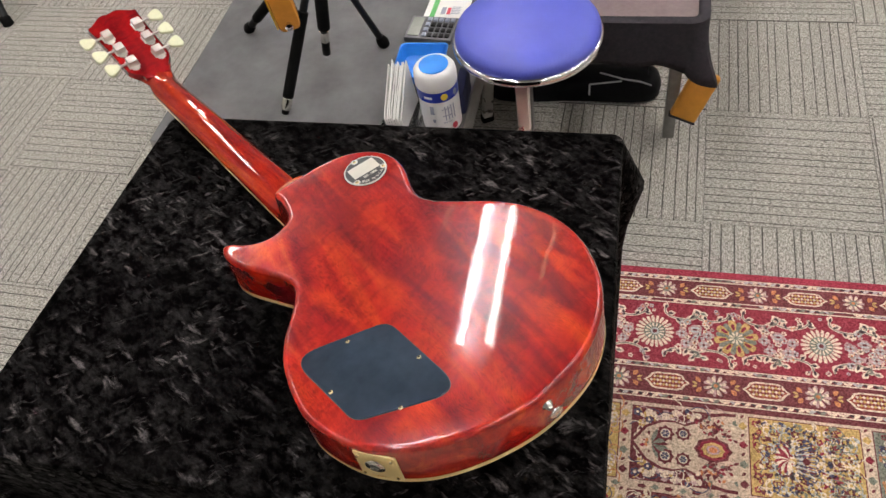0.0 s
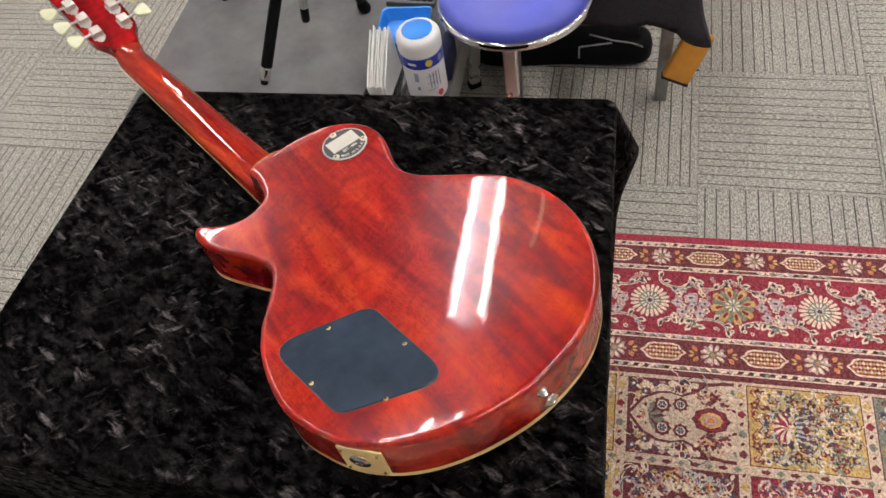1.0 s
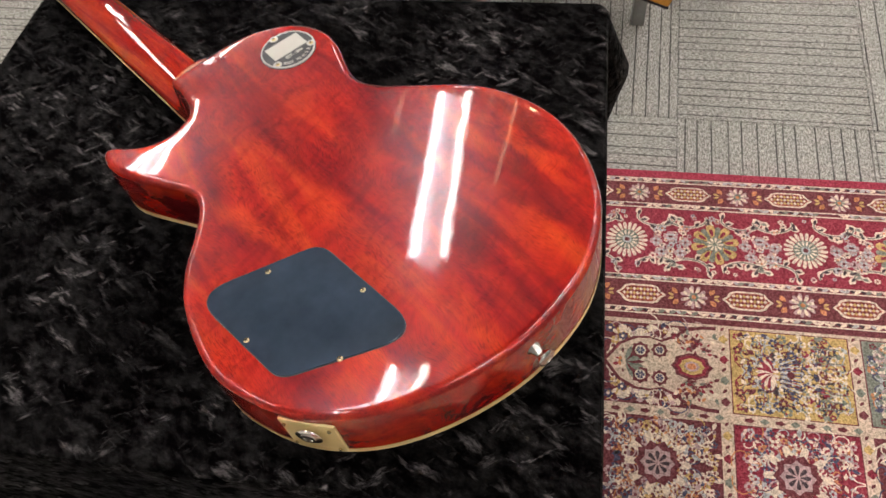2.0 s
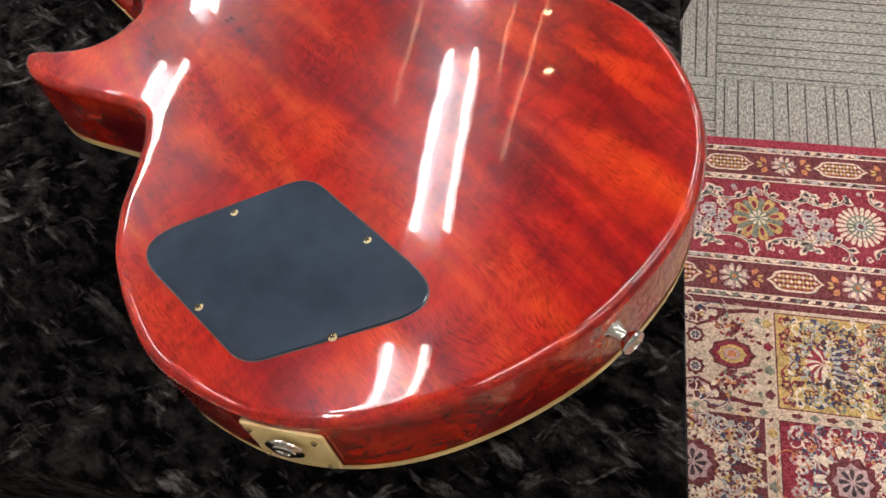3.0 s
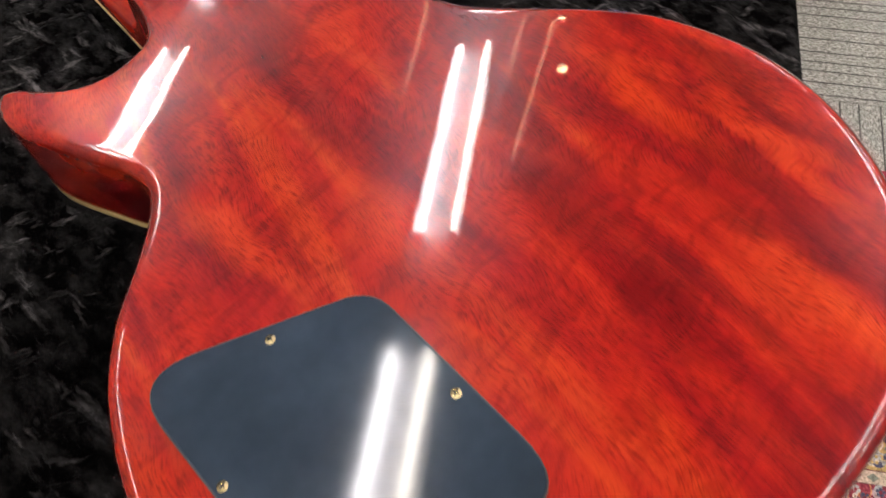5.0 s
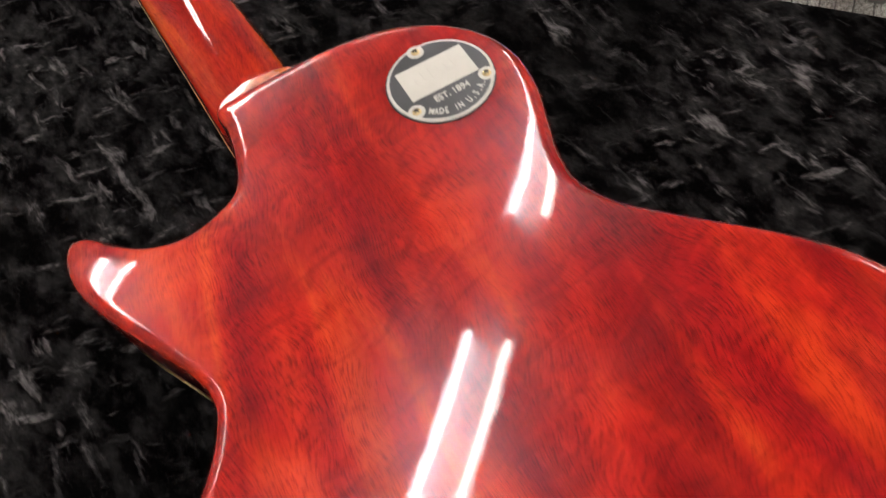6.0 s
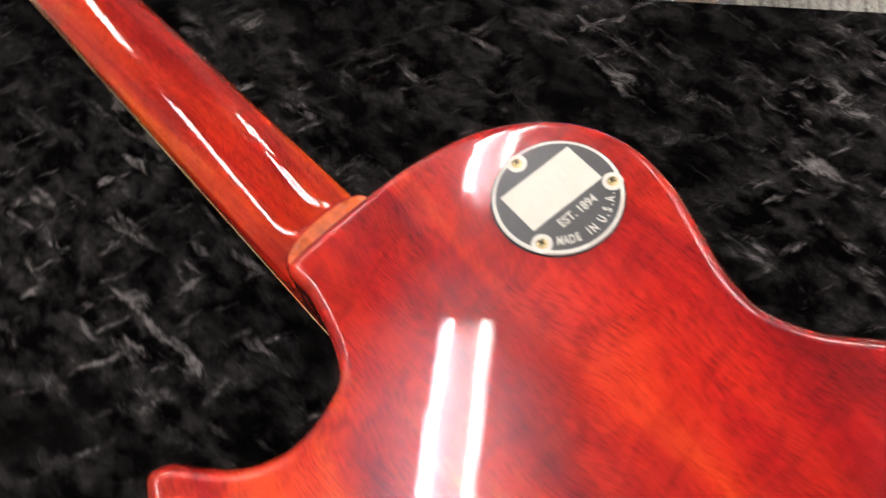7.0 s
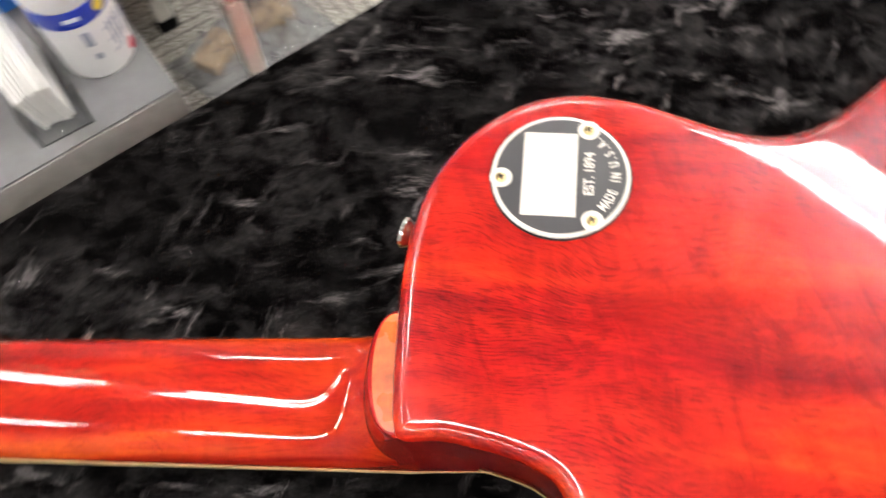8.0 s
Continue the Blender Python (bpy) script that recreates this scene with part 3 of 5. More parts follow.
def guitar():
    ob = empty("electric_guitar", GUITAR, "cherry-red single-cutaway electric guitar lying face down on black velvet", "guitar")
    loop = inset([p * MM for p in spline([Vector((x, y)) for x, y in BODY], 6)], -0.0018)
    # the back block: a broad back that falls away slightly towards its rolled edge, straight sides
    roll, sections = 0.0065, []

    def crown(d):
        return -0.00018 * max(0.0, 1 - d / 0.016) ** 2

    for k in range(9):
        a = radians(90 * k / 8)
        d = roll * (1 - math.sin(a))
        sections.append(lifted(settled(inset(loop, d), loop, d), crown(d) - roll * (1 - math.cos(a))))
    sections.append(lifted(loop, -(RIM - 6.2) * MM))
    bm = bmesh.new()
    rim = settled(inset(loop, roll + 0.0015), loop, roll + 0.0015)
    rows = rings(bm, [lifted(rim, crown(roll + 0.0015))] + sections, cap_first=False, cap_last=False)
    # the broad back, as a fine net inside the rolled edge
    edge = np.array([tuple(p) for p in loop])
    step = np.roll(edge, -1, 0) - edge
    gx, gy = np.meshgrid(np.arange(-0.180, 0.180, 0.0035), np.arange(0.0, 0.460, 0.0035))
    net = np.stack([gx.ravel(), gy.ravel()], 1)
    off = net[:, None] - edge[None]
    along = np.clip((off * step).sum(-1) / (step**2).sum(-1), 0, 1)
    away = np.sqrt(((off - along[..., None] * step) ** 2).sum(-1)).min(1)
    crossed = (edge[None, :, 1] > net[:, None, 1]) != (np.roll(edge, -1, 0)[None, :, 1] > net[:, None, 1])
    side = step[None, :, 0] * (net[:, None, 1] - edge[None, :, 1]) / np.where(step[None, :, 1] == 0, 1e-9, step[None, :, 1]) + edge[None, :, 0]
    inside = ((net[:, None, 0] < side) & crossed).sum(1) % 2 == 1
    keep = inside & (away > roll + 0.0035)
    pts = [Vector(p) for p in rim] + [Vector(p) for p in net[keep].tolist()]
    depth = [crown(roll + 0.0015)] * len(rim) + [crown(d) for d in away[keep].tolist()]
    got = geometry.delaunay_2d_cdt(pts, [], [list(range(len(rim)))], 1, 1e-7)
    verts = []
    for p, origin in zip(got[0], got[3]):
        first_of = origin[0] if origin else -1
        verts.append(rows[0][first_of] if 0 <= first_of < len(rim) else bm.verts.new((p.x, p.y, depth[first_of])))
    for f in got[2]:
        bm.faces.new([verts[k] for k in f])
    part("body", bm, CHERRY, ob)
    bm = bmesh.new()
    out = inset(loop, -0.0004)
    rings(bm, [lifted(out, -(RIM - 6.2) * MM), lifted(out, -(RIM - 0.6) * MM), lifted(inset(loop, 0.0004), -RIM * MM)], cap_first=False, cap_last=False)
    part("binding", bm, CREAM, ob, "aged cream plastic edge binding")
    bm = bmesh.new()
    dome = [lifted(inset(loop, 0.0005), -RIM * MM)]
    dome += [lifted(inset(loop, d), -RIM * MM - h) for d, h in ((0.004, 0.0008), (0.009, 0.002), (0.014, 0.004))]
    fill(bm, rings(bm, dome, cap_first=False, cap_last=False)[-1])
    part("carved_top", bm, HONEY, ob)
    # control plate
    shape = [Vector(p) * MM for p in rounded_polygon([(-48.5, 60), (-48.5, 176), (-142.5, 213.5), (-139, 108)], 19, 10)]
    # a dark raised ring stands in for the shadow in the plate's gap
    bm = bmesh.new()
    rings(bm, [lifted(inset(shape, -0.0007), -0.0007), lifted(inset(shape, -0.0007), 0.00025)])
    part("plate_gap_shade", bm, DARK_PLATE, ob)
    bm = bmesh.new()
    rings(bm, [lifted(shape, 0.0002), lifted(shape, 0.0008), lifted(inset(shape, 0.0004), 0.0011)])
    plate = part("control_plate", bm, PLATE_BLACK, ob, "satin black plastic control cavity cover", smooth=False)
    for x, y in ((-91.3, 186.6), (-54.0, 118.6), (-100.6, 88.2), (-136.8, 150.5)):
        screw(plate, x, y, 0.75, 2.35)
    # switch plate
    cx, cy, r = 73.7, 381.4, 26.3
    # black ring in place of the shadow round the sunk switch cover
    bm = bmesh.new()
    lathe(bm, [(r + 0.8, -0.8), (r + 0.8, 0.25), (r - 1, 0.25)], 64)
    bmesh.ops.scale(bm, vec=(MM, MM, MM), verts=bm.verts)
    part("switch_gap_shade", bm, BLACK_PLASTIC, ob, matrix=pose(cx * MM, cy * MM, 0))
    bm = bmesh.new()
    lathe(bm, [(r, -0.2), (r, 0.9), (r - 0.5, 1.2), (r - 1.5, 1.2)], 64)
    bmesh.ops.scale(bm, vec=(MM, MM, MM), verts=bm.verts)
    sw = part("switch_plate", bm, CREAM_WHITE, ob, "round black switch cover with a cream rim", matrix=pose(cx * MM, cy * MM, 0.0002))
    bm = bmesh.new()
    lathe(bm, [(r - 1.5, 1.1), (r - 1.5, 1.32)], 64)
    bmesh.ops.scale(bm, vec=(MM, MM, MM), verts=bm.verts)
    part("dark_face", bm, DARK_PLATE, sw)
    bm = bmesh.new()
    box(bm, (0.3 * MM, 4.2 * MM, 1.36 * MM), (36 * MM, 20.5 * MM, 0.3 * MM))
    part("blank_panel", bm, CREAM_WHITE, sw, matrix=pose(0, 0, 0, 0, 0, -5), smooth=False)
    # a worn relief mark on the panel, as plain strokes
    for x, y, w, h in [(-10.0 + 4.1 * k, 5.8, 2.4, 7.6 if k in (0, 2) else 5.4) for k in range(6)] + [(2.0, -1.6, 14.0, 1.5)]:
        bm = bmesh.new()
        box(bm, (x, y, 1.56), (w, h, 0.12), m=Matrix.Shear("XY", 4, (0.25, 0.0)))
        bmesh.ops.scale(bm, vec=(MM, MM, MM), verts=bm.verts)
        part("relief_stroke", bm, CREAM_WHITE, sw, matrix=pose(0, 0, 0, 0, 0, -5), smooth=False)
    for x, y in ((-0.2, 23.3), (19.9, -12.3), (-19.3, -10.4)):
        bm = bmesh.new()
        q = Vector((x, y)).normalized() * 22.6
        lathe(bm, [(4.2, 1.2), (4.2, 1.42)], 24, pose(q.x, q.y, 0))
        bmesh.ops.scale(bm, vec=(MM, MM, MM), verts=bm.verts)
        part("screw_pad", bm, CREAM_WHITE, sw)
        screw(sw, q.x, q.y, 1.42, 2.3)
    lettering("inscription", "EST. 1894", 5.5 * MM, CREAM_WHITE, sw, pose(0, -10.9 * MM, 1.36 * MM, 0, 0, -5) @ Matrix.Diagonal((0.84, 1, 1, 1)), bold=0.00008)
    word = "MADE IN U.S.A."
    for k, ch in enumerate(word):
        if ch != " ":
            a = radians(-90 + (k - (len(word) - 1) / 2) * 6.75)
            lettering("letter", ch, 5.2 * MM, CREAM_WHITE, sw, pose(20.8 * MM * math.cos(a), 20.8 * MM * math.sin(a), 1.36 * MM, 0, 0, math.degrees(a) + 90) @ Matrix.Diagonal((0.64, 1, 1, 1)), bold=0.00010)
    # jack plate on the rim
    a, b = Vector((-158, 98)), Vector((-130, 55))
    mid, along = (a + b) / 2, (b - a).normalized()
    outward = Vector((along.y, -along.x))
    if outward.dot(mid - Vector((0, 200))) < 0:
        outward = -outward
    M = Matrix(((along.x, 0, outward.x, (mid.x + outward.x * 4.6) * MM), (along.y, 0, outward.y, (mid.y + outward.y * 4.6) * MM), (0, 1, 0, -31 * MM), (0, 0, 0, 1)))
    bm = bmesh.new()
    box(bm, (0, 0, 0), (0.0415, 0.041, 0.0022), 0.0008)
    bm.verts.ensure_lookup_table()
    for v in bm.verts:
        v.co.z -= 9.0 * v.co.x ** 2
    jack = part("jack_plate", bm, CREAM, ob, "cream plastic jack plate with four screws", matrix=M)
    bm = bmesh.new()
    lathe(bm, [(0.0098, 0.0005), (0.0098, 0.0014), (0.0078, 0.0020), (0.0064, 0.0022), (0.0058, 0.0030), (0.0042, 0.0030), (0.0038, 0.0006)], 24, pose(0, 0.0065, 0))
    part("jack_socket", bm, NICKEL, jack, "nickel output jack")
    # a black disc paints the darkness inside the socket
    bm = bmesh.new()
    lathe(bm, [(0.0036, 0.0012), (0.0036, 0.0016)], 16, pose(0, 0.0065, 0))
    part("jack_hole_shade", bm, BLACK_PLASTIC, jack)
    for x in (-16.5, 16.5):
        for y in (-15.5, 15.5):
            screw(jack, x, y, 1.1 - 9 * x * x * MM, 2.0)
    # strap buttons
    for x, y, z, yaw in ((0, 6, -20, 180), (60, 432, -27, -20)):
        M = Matrix.Translation((x * MM, y * MM, z * MM)) @ Matrix.Rotation(radians(yaw), 4, "Z") @ Matrix.Rotation(radians(-90), 4, "X")
        bm = bmesh.new()
        lathe(bm, [(6.6, -1), (6.6, 0.8), (4.6, 2.4), (3.4, 6), (3.6, 9), (5.8, 11.2), (7.0, 12.8), (6.9, 14.2), (5.2, 15.3), (2.6, 15.6), (2.2, 14.9)], 28)
        bmesh.ops.scale(bm, vec=(MM, MM, MM), verts=bm.verts)
        part("strap_button", bm, NICKEL, ob, "polished nickel strap button", matrix=M)
    neck(ob)
    return ob


def neck(ob):
    """Neck, fingerboard, heel, headstock and tuners, in the neck's own slope."""
    y0, y1 = 441.0, 839.0
    slope = 0.076

    def seat(y):
        return -57.0 + slope * max(0.0, y - y0)

    def half(y):
        return 28.0 - 7.0 * (y - y0) / (y1 - y0)

    bm = bmesh.new()
    loops = []
    for k in range(61):
        y = y0 - 2 + (y1 - 2 - y0) * (k / 60) ** 1.9
        w, deep = half(y), 17.5 - 2.5 * (y - y0) / (y1 - y0)
        deep += 23 * math.exp(-((y - y0) / 17.0) ** 2)
        loops.append([(w * math.cos(a) * MM, y * MM, (seat(y) + (deep + 1.2) * max(0, math.sin(a)) ** 0.92) * MM) for a in (math.pi * j / 32 for j in range(33))])
    # the neck swells into the headstock behind the nut
    H = Matrix.Translation((0.0035, (y1 + 2) * MM, (seat(y1) + 0.5) * MM)) @ Matrix.Rotation(radians(4.5), 4, "Y") @ Matrix.Rotation(radians(13.2 + math.degrees(math.atan(slope))), 4, "X")
    for yl, w, deep, flat in ((10, 21.0, 14.9, 0.86), (16, 21.6, 14.2, 0.80), (24, 23.6, 13.7, 0.70), (32, 27.6, 13.2, 0.58), (40, 32.0, 12.4, 0.48)):
        loops.append([H @ Vector((w * math.cos(a) * MM, yl * MM, deep * max(0, math.sin(a)) ** flat * MM)) for a in (math.pi * j / 32 for j in range(33))])
    rings(bm, loops)
    part("neck", bm, CHERRY_NECK, ob)
    # heel: a rounded step that meets the back
    bm = bmesh.new()
    loops = []
    for z, push, wide in ((-52, 30, 27.4), (-40, 24, 26.5), (-28, 18.5, 25.4), (-18, 15.5, 24.6), (-10, 14.2, 24.0), (-7.4, 14.0, 23.8), (-6.4, 13.2, 23.2)):
        loop = [Vector((wide * math.cos(a), y0 - 1 + push * max(0, math.sin(a)) ** 0.75)) for a in (math.pi * j / 24 for j in range(25))]
        loops.append([(p.x * MM, p.y * MM, z * MM) for p in loop])
    rings(bm, loops)
    part("heel", bm, CHERRY, ob)
    # the neck's root, which runs on along the cutaway side of the body
    bm = bmesh.new()
    loops = []
    for y in (398.0, 412.0, 426.0, 436.0, y0 + 6):
        loops.append([(x * MM, y * MM, z * MM) for x, z in ((-12, -58.4), (-28.0, -58.4), (-27.7, -52), (-26.0, -36), (-24.4, -20), (-23.4, -11), (-12, -11))])
    rings(bm, loops)
    part("neck_root", bm, CHERRY, ob)
    bm = bmesh.new()
    flat = [Vector((21.8 * math.cos(a), y0 + 1.5 + 9.2 * max(0, math.sin(a)) ** 0.75)) * MM for a in (math.pi * j / 24 for j in range(25))]
    rings(bm, [lifted(flat, -6.5 * MM), lifted(flat, -6.1 * MM)])
    part("heel_face", bm, LIT_END_GRAIN, ob, smooth=False)
    # fingerboard and its binding
    for name, mat, grow, low, high in (("fingerboard", ROSEWOOD, -1.4, -6.4, -0.2), ("fingerboard_binding", CREAM, 0.15, -5.9, 0.0)):
        bm = bmesh.new()
        loops = []
        for y, thin in ((y0 - 40, 0.42), (y0 - 8, 0.5), (y0 + 3, 1.0), (y0 + 60, 1.0), (y1, 1.0)):
            w = half(max(y, y0)) + grow
            loops.append([(sx * w * MM, y * MM, (seat(y) + z) * MM) for sx, z in ((-1, low * thin), (1, low * thin), (1, high), (-1, high))])
        rings(bm, loops)
        part(name, bm, mat, ob, smooth=False)
    # headstock, tilted backwards
    half_shape = [(18.5, 14), (21.5, 22), (25.5, 30), (31, 38), (35, 45), (36.6, 54), (37.5, 85), (39.2, 125), (41.2, 158), (41.5, 166), (36, 168), (28, 173), (19, 180), (9, 183), (3, 181)]
    pts = [Vector(p) for p in half_shape] + [Vector((-x, y)) for x, y in reversed(half_shape)]
    loop = [p * MM for p in spline(pts, 4)]
    bm = bmesh.new()
    rings(bm, [lifted(inset(loop, 0.001), 0), lifted(loop, 0.001), lifted(loop, 0.0125), lifted(inset(loop, 0.0015), 0.014)])
    head = part("headstock", bm, CHERRY_HEAD_DIMMED, ob, matrix=H)
    for side in (-1, 1):
        for k in range(3):
            tuner(head, side, 55 + 36.5 * k, 22.0 + 2.0 * k)
    return head


def tuner(head, side, y, x):
    M = pose(side * x * MM, y * MM, 0.014)
    bm = bmesh.new()
    box(bm, (0, 0, 0.0006), (0.0182, 0.0190, 0.0012), 0.0005)
    for e in (-1, 1):
        box(bm, (0, e * 0.0118, 0.0006), (0.0120, 0.0050, 0.0012), 0.0005)
        box(bm, (0, e * 0.0148, 0.0006), (0.0060, 0.0040, 0.0012), 0.0005)
    ob = part("tuner", bm, SATIN_NICKEL, head, "nickel tuning machine with a cream keystone button", matrix=M)
    bm = bmesh.new()
    box(bm, (0, 0, 0.0060), (0.0148, 0.0155, 0.0100), 0.0014, 2)
    return tuner_rest(ob, bm, side)


def tuner_rest(ob, bm, side):
    me = bmesh.new()
    rod(me, (side * 0.005, 0, 0.005), (side * 0.024, 0, 0.005), 0.0018)
    housing = part("tuner_box", bm, SATIN_NICKEL, ob)
    part("tuner_shaft", me, SATIN_NICKEL, ob)
    bm = bmesh.new()
    shape = spline([Vector(p) for p in ((0, -3.5), (3, -5.2), (9, -8.4), (14.5, -9.3), (17.8, -6.5), (18.6, 0), (17.8, 6.5), (14.5, 9.3), (9, 8.4), (3, 5.2), (0, 3.5))], 3)
    shape = [Vector((p.x * 1.18, p.y * 1.42)) * MM for p in shape]
    loops = []
    for z, d in ((-3.2, 2.2), (-2.2, 0.6), (0, 0), (2.2, 0.6), (3.2, 2.2)):
        loops.append([(side * (p.x + 0.0205), p.y, 0.005 + z * MM) for p in inset(shape, d * MM)])
    rings(bm, loops)
    part("tuner_button", bm, BUTTON, ob, "pale yellow-green plastic button")
    return housing


guitar()


# ---- support under the guitar body ----
def cushion():
    bm = bmesh.new()
    loops = []
    c = GUITAR @ Vector((0, 0.20, 0))
    for z, s in ((TZ + 0.003, 0.92), (TZ + 0.012, 1.0), (TZ + 0.035, 1.0), (0.795, 0.9)):
        loops.append([(c.x + s * 0.10 * math.cos(a), c.y + s * 0.085 * math.sin(a), z) for a in (2 * math.pi * k / 24 for k in range(24))])
    rings(bm, loops)
    tagged(part("support_cushion", bm, VELVET), "low black velvet cushion under the guitar body", "cushion")


cushion()

# ---- grey table behind ----
GZ = 0.322
GX0, GX1, GY0, GY1 = -1.182, -0.440, 0.190, 1.9


def grey_table():
    ob = empty("low_table", pose((GX0 + GX1) / 2, (GY0 + GY1) / 2, 0), "low table with a grey felt top and pale grey edge", "table")
    w, d = GX1 - GX0, GY1 - GY0
    bm = bmesh.new()
    box(bm, (0, 0, GZ - 0.038), (w, d, 0.072), 0.003)
    part("edge_board", bm, GREY_EDGE, ob)
    bm = bmesh.new()
    box(bm, (0, 0, GZ - 0.001), (w - 0.004, d - 0.004, 0.004), 0.001)
    part("felt_top", bm, GREY_FELT, ob)
    for sx in (-1, 1):
        for sy in (-1, 1):
            bm = bmesh.new()
            box(bm, (sx * (w / 2 - 0.03), sy * (d / 2 - 0.03), (GZ - 0.074) / 2), (0.03, 0.03, GZ - 0.074), 0.003)
            part("leg", bm, GREY_METAL, ob)


grey_table()


def stool():
    cx, cy = -0.315, 0.444
    ob = empty("round_stool", pose(cx, cy, 0), "round stool with a blue vinyl seat, chrome rim and chrome legs", "stool")
    bm = bmesh.new()
    lathe(bm, [(0.02, 0.444), (0.151, 0.444), (0.1575, 0.451), (0.1580, 0.460), (0.155, 0.470), (0.143, 0.480), (0.108, 0.487), (0.049, 0.490)], 64)
    part("seat", bm, BLUE_VINYL, ob, "blue vinyl padded seat")
    bm = bmesh.new()
    lathe(bm, [(0.1555 + 0.0085 * math.cos(radians(a)), 0.4425 + 0.0100 * math.sin(radians(a))) for a in range(-150, 151, 20)], 96)
    part("rim", bm, CHROME, ob, "polished chrome rim")
    # flat-sided tube legs: top, foot and the way the broad side faces
    for top, foot, turn in (((0.004, -0.128), (0.004, -0.136), 0), ((-0.100, 0.085), (-0.160, 0.205), 30), ((-0.040, 0.118), (-0.046, 0.126), 0)):
        a, b = Vector((*top, 0.440)), Vector((*foot, 0.014))
        bm = bmesh.new()
        u = Vector((math.cos(radians(turn)), math.sin(radians(turn)), 0)) * 0.0145
        v = Vector((-u.y, u.x, 0)).normalized() * 0.0085
        prof = [(-1, -0.6), (-0.8, -1), (0.8, -1), (1, -0.6), (1, 0.6), (0.8, 1), (-0.8, 1), (-1, 0.6)]
        rings(bm, [[p + u * i + v * j for i, j in prof] for p in (b, a)])
        leg = part("leg", bm, STEEL, ob)
        bm = bmesh.new()
        rings(bm, [[Vector((b.x, b.y, z)) + u * i * g + v * j * g for i, j in prof] for z, g in ((0.0, 1.05), (0.003, 1.2), (0.024, 1.2), (0.027, 1.05))])
        part("foot", bm, RUBBER, leg)


stool()


def bench():
    ob = empty("covered_bench", pose(-0.35, 0.85, 0), "low bench under a charcoal cloth with a mauve top", "bench")
    # y1 carries the unseen far end back to darken the floor beneath
    x0, x1, y0, y1, z = -0.035, 0.41, -0.32, 1.3, 0.42
    bm = bmesh.new()
    box(bm, ((x0 + x1) / 2, (y0 + y1) / 2, z - 0.03), (x1 - x0 - 0.012, y1 - y0 - 0.012, 0.06), 0.006, 2)
    part("top", bm, MAUVE_CLOTH, ob)
    # the cover's skirt: one sheet along the near end, round the corner and along the side, with a stiff fold at the corner
    rim, rad = [], 0.03
    for k in range(31):
        rim.append((Vector((x0 + (x1 - rad - x0) * k / 30, y0)), Vector((0, -1)), 0.0))
    for k in range(1, 12):
        a = radians(-90 + 90 * k / 12)
        rim.append((Vector((x1 - rad + rad * math.cos(a), y0 + rad + rad * math.sin(a))), Vector((math.cos(a), math.sin(a))), 1 - abs(k - 6) / 6))
    for k in range(41):
        rim.append((Vector((x1, y0 + rad + (y1 - y0 - rad) * k / 40)), Vector((1, 0)), 0.0))
    corner = Vector((x1, y0))
    bm = bmesh.new()
    rows = []
    for f in (-0.25, -0.12, -0.03, 0.0, 0.04, 0.12, 0.25, 0.4, 0.55, 0.7, 0.85, 1.0):
        row = []
        for p, nrm, c in rim:
            close = max(0.0, 1 - (p - corner).length / 0.10)
            fall = (0.105 + 0.055 * close + 0.010 * math.sin(p.x * 17 + p.y * 9)) * max(f, 0)
            run = max(f, 0)
            push = 0.010 + min(f, 0) * 0.10 + run * (0.004 * math.sin(p.x * 42 + p.y * 31) + 0.008 * noise.noise(Vector((p.x * 11, p.y * 11, f))) + 0.058 * c * run ** 0.8 - 0.006 * close * (1 - c))
            q = p + nrm * push
            row.append(bm.verts.new((q.x, q.y, z + 0.003 - fall - 0.004 * (f > 0.03))))
        rows.append(row)
    for a, b in zip(rows, rows[1:]):
        for k in range(len(a) - 1):
            bm.faces.new((a[k], a[k + 1], b[k + 1], b[k]))
    sk = part("cloth_skirt", bm, DARK_CLOTH, ob)
    sk.modifiers.new("thickness", "SOLIDIFY").thickness = 0.003
    sk.data.shade_smooth()
    for x, y in ((x1 - 0.045, y0 + 0.09), (x0 + 0.03, y0 + 0.09), (x1 - 0.045, y1 - 0.05), (x0 + 0.03, y1 - 0.05)):
        bm = bmesh.new()
        box(bm, (x, y, z / 2 - 0.03), (0.03, 0.03, z - 0.06), 0.003)
        part("leg", bm, GREY_METAL, ob)


def orange_pad():
    """A padded strap end that hangs beside the bench leg under the cover's corner."""
    bm = bmesh.new()
    box(bm, (0, 0, 0), (0.068, 0.022, 0.140), 0.008, 3)
    pad = part("orange_pad", bm, ORANGE, matrix=pose(0.064, 0.578, 0.172, -8, 19, -6))
    tagged(pad, "orange padded strap end hanging under the dark cloth", "strap")
    bm = bmesh.new()
    box(bm, (0, 0, -0.0705), (0.069, 0.023, 0.005), 0.002)
    part("dark_hem", bm, DARK_CLOTH, pad)


bench()
orange_pad()


# ---- rug ----
RX0, RX1, RY0, RY1, RZ = -0.62, 1.75, -1.9, 0.168, 0.009


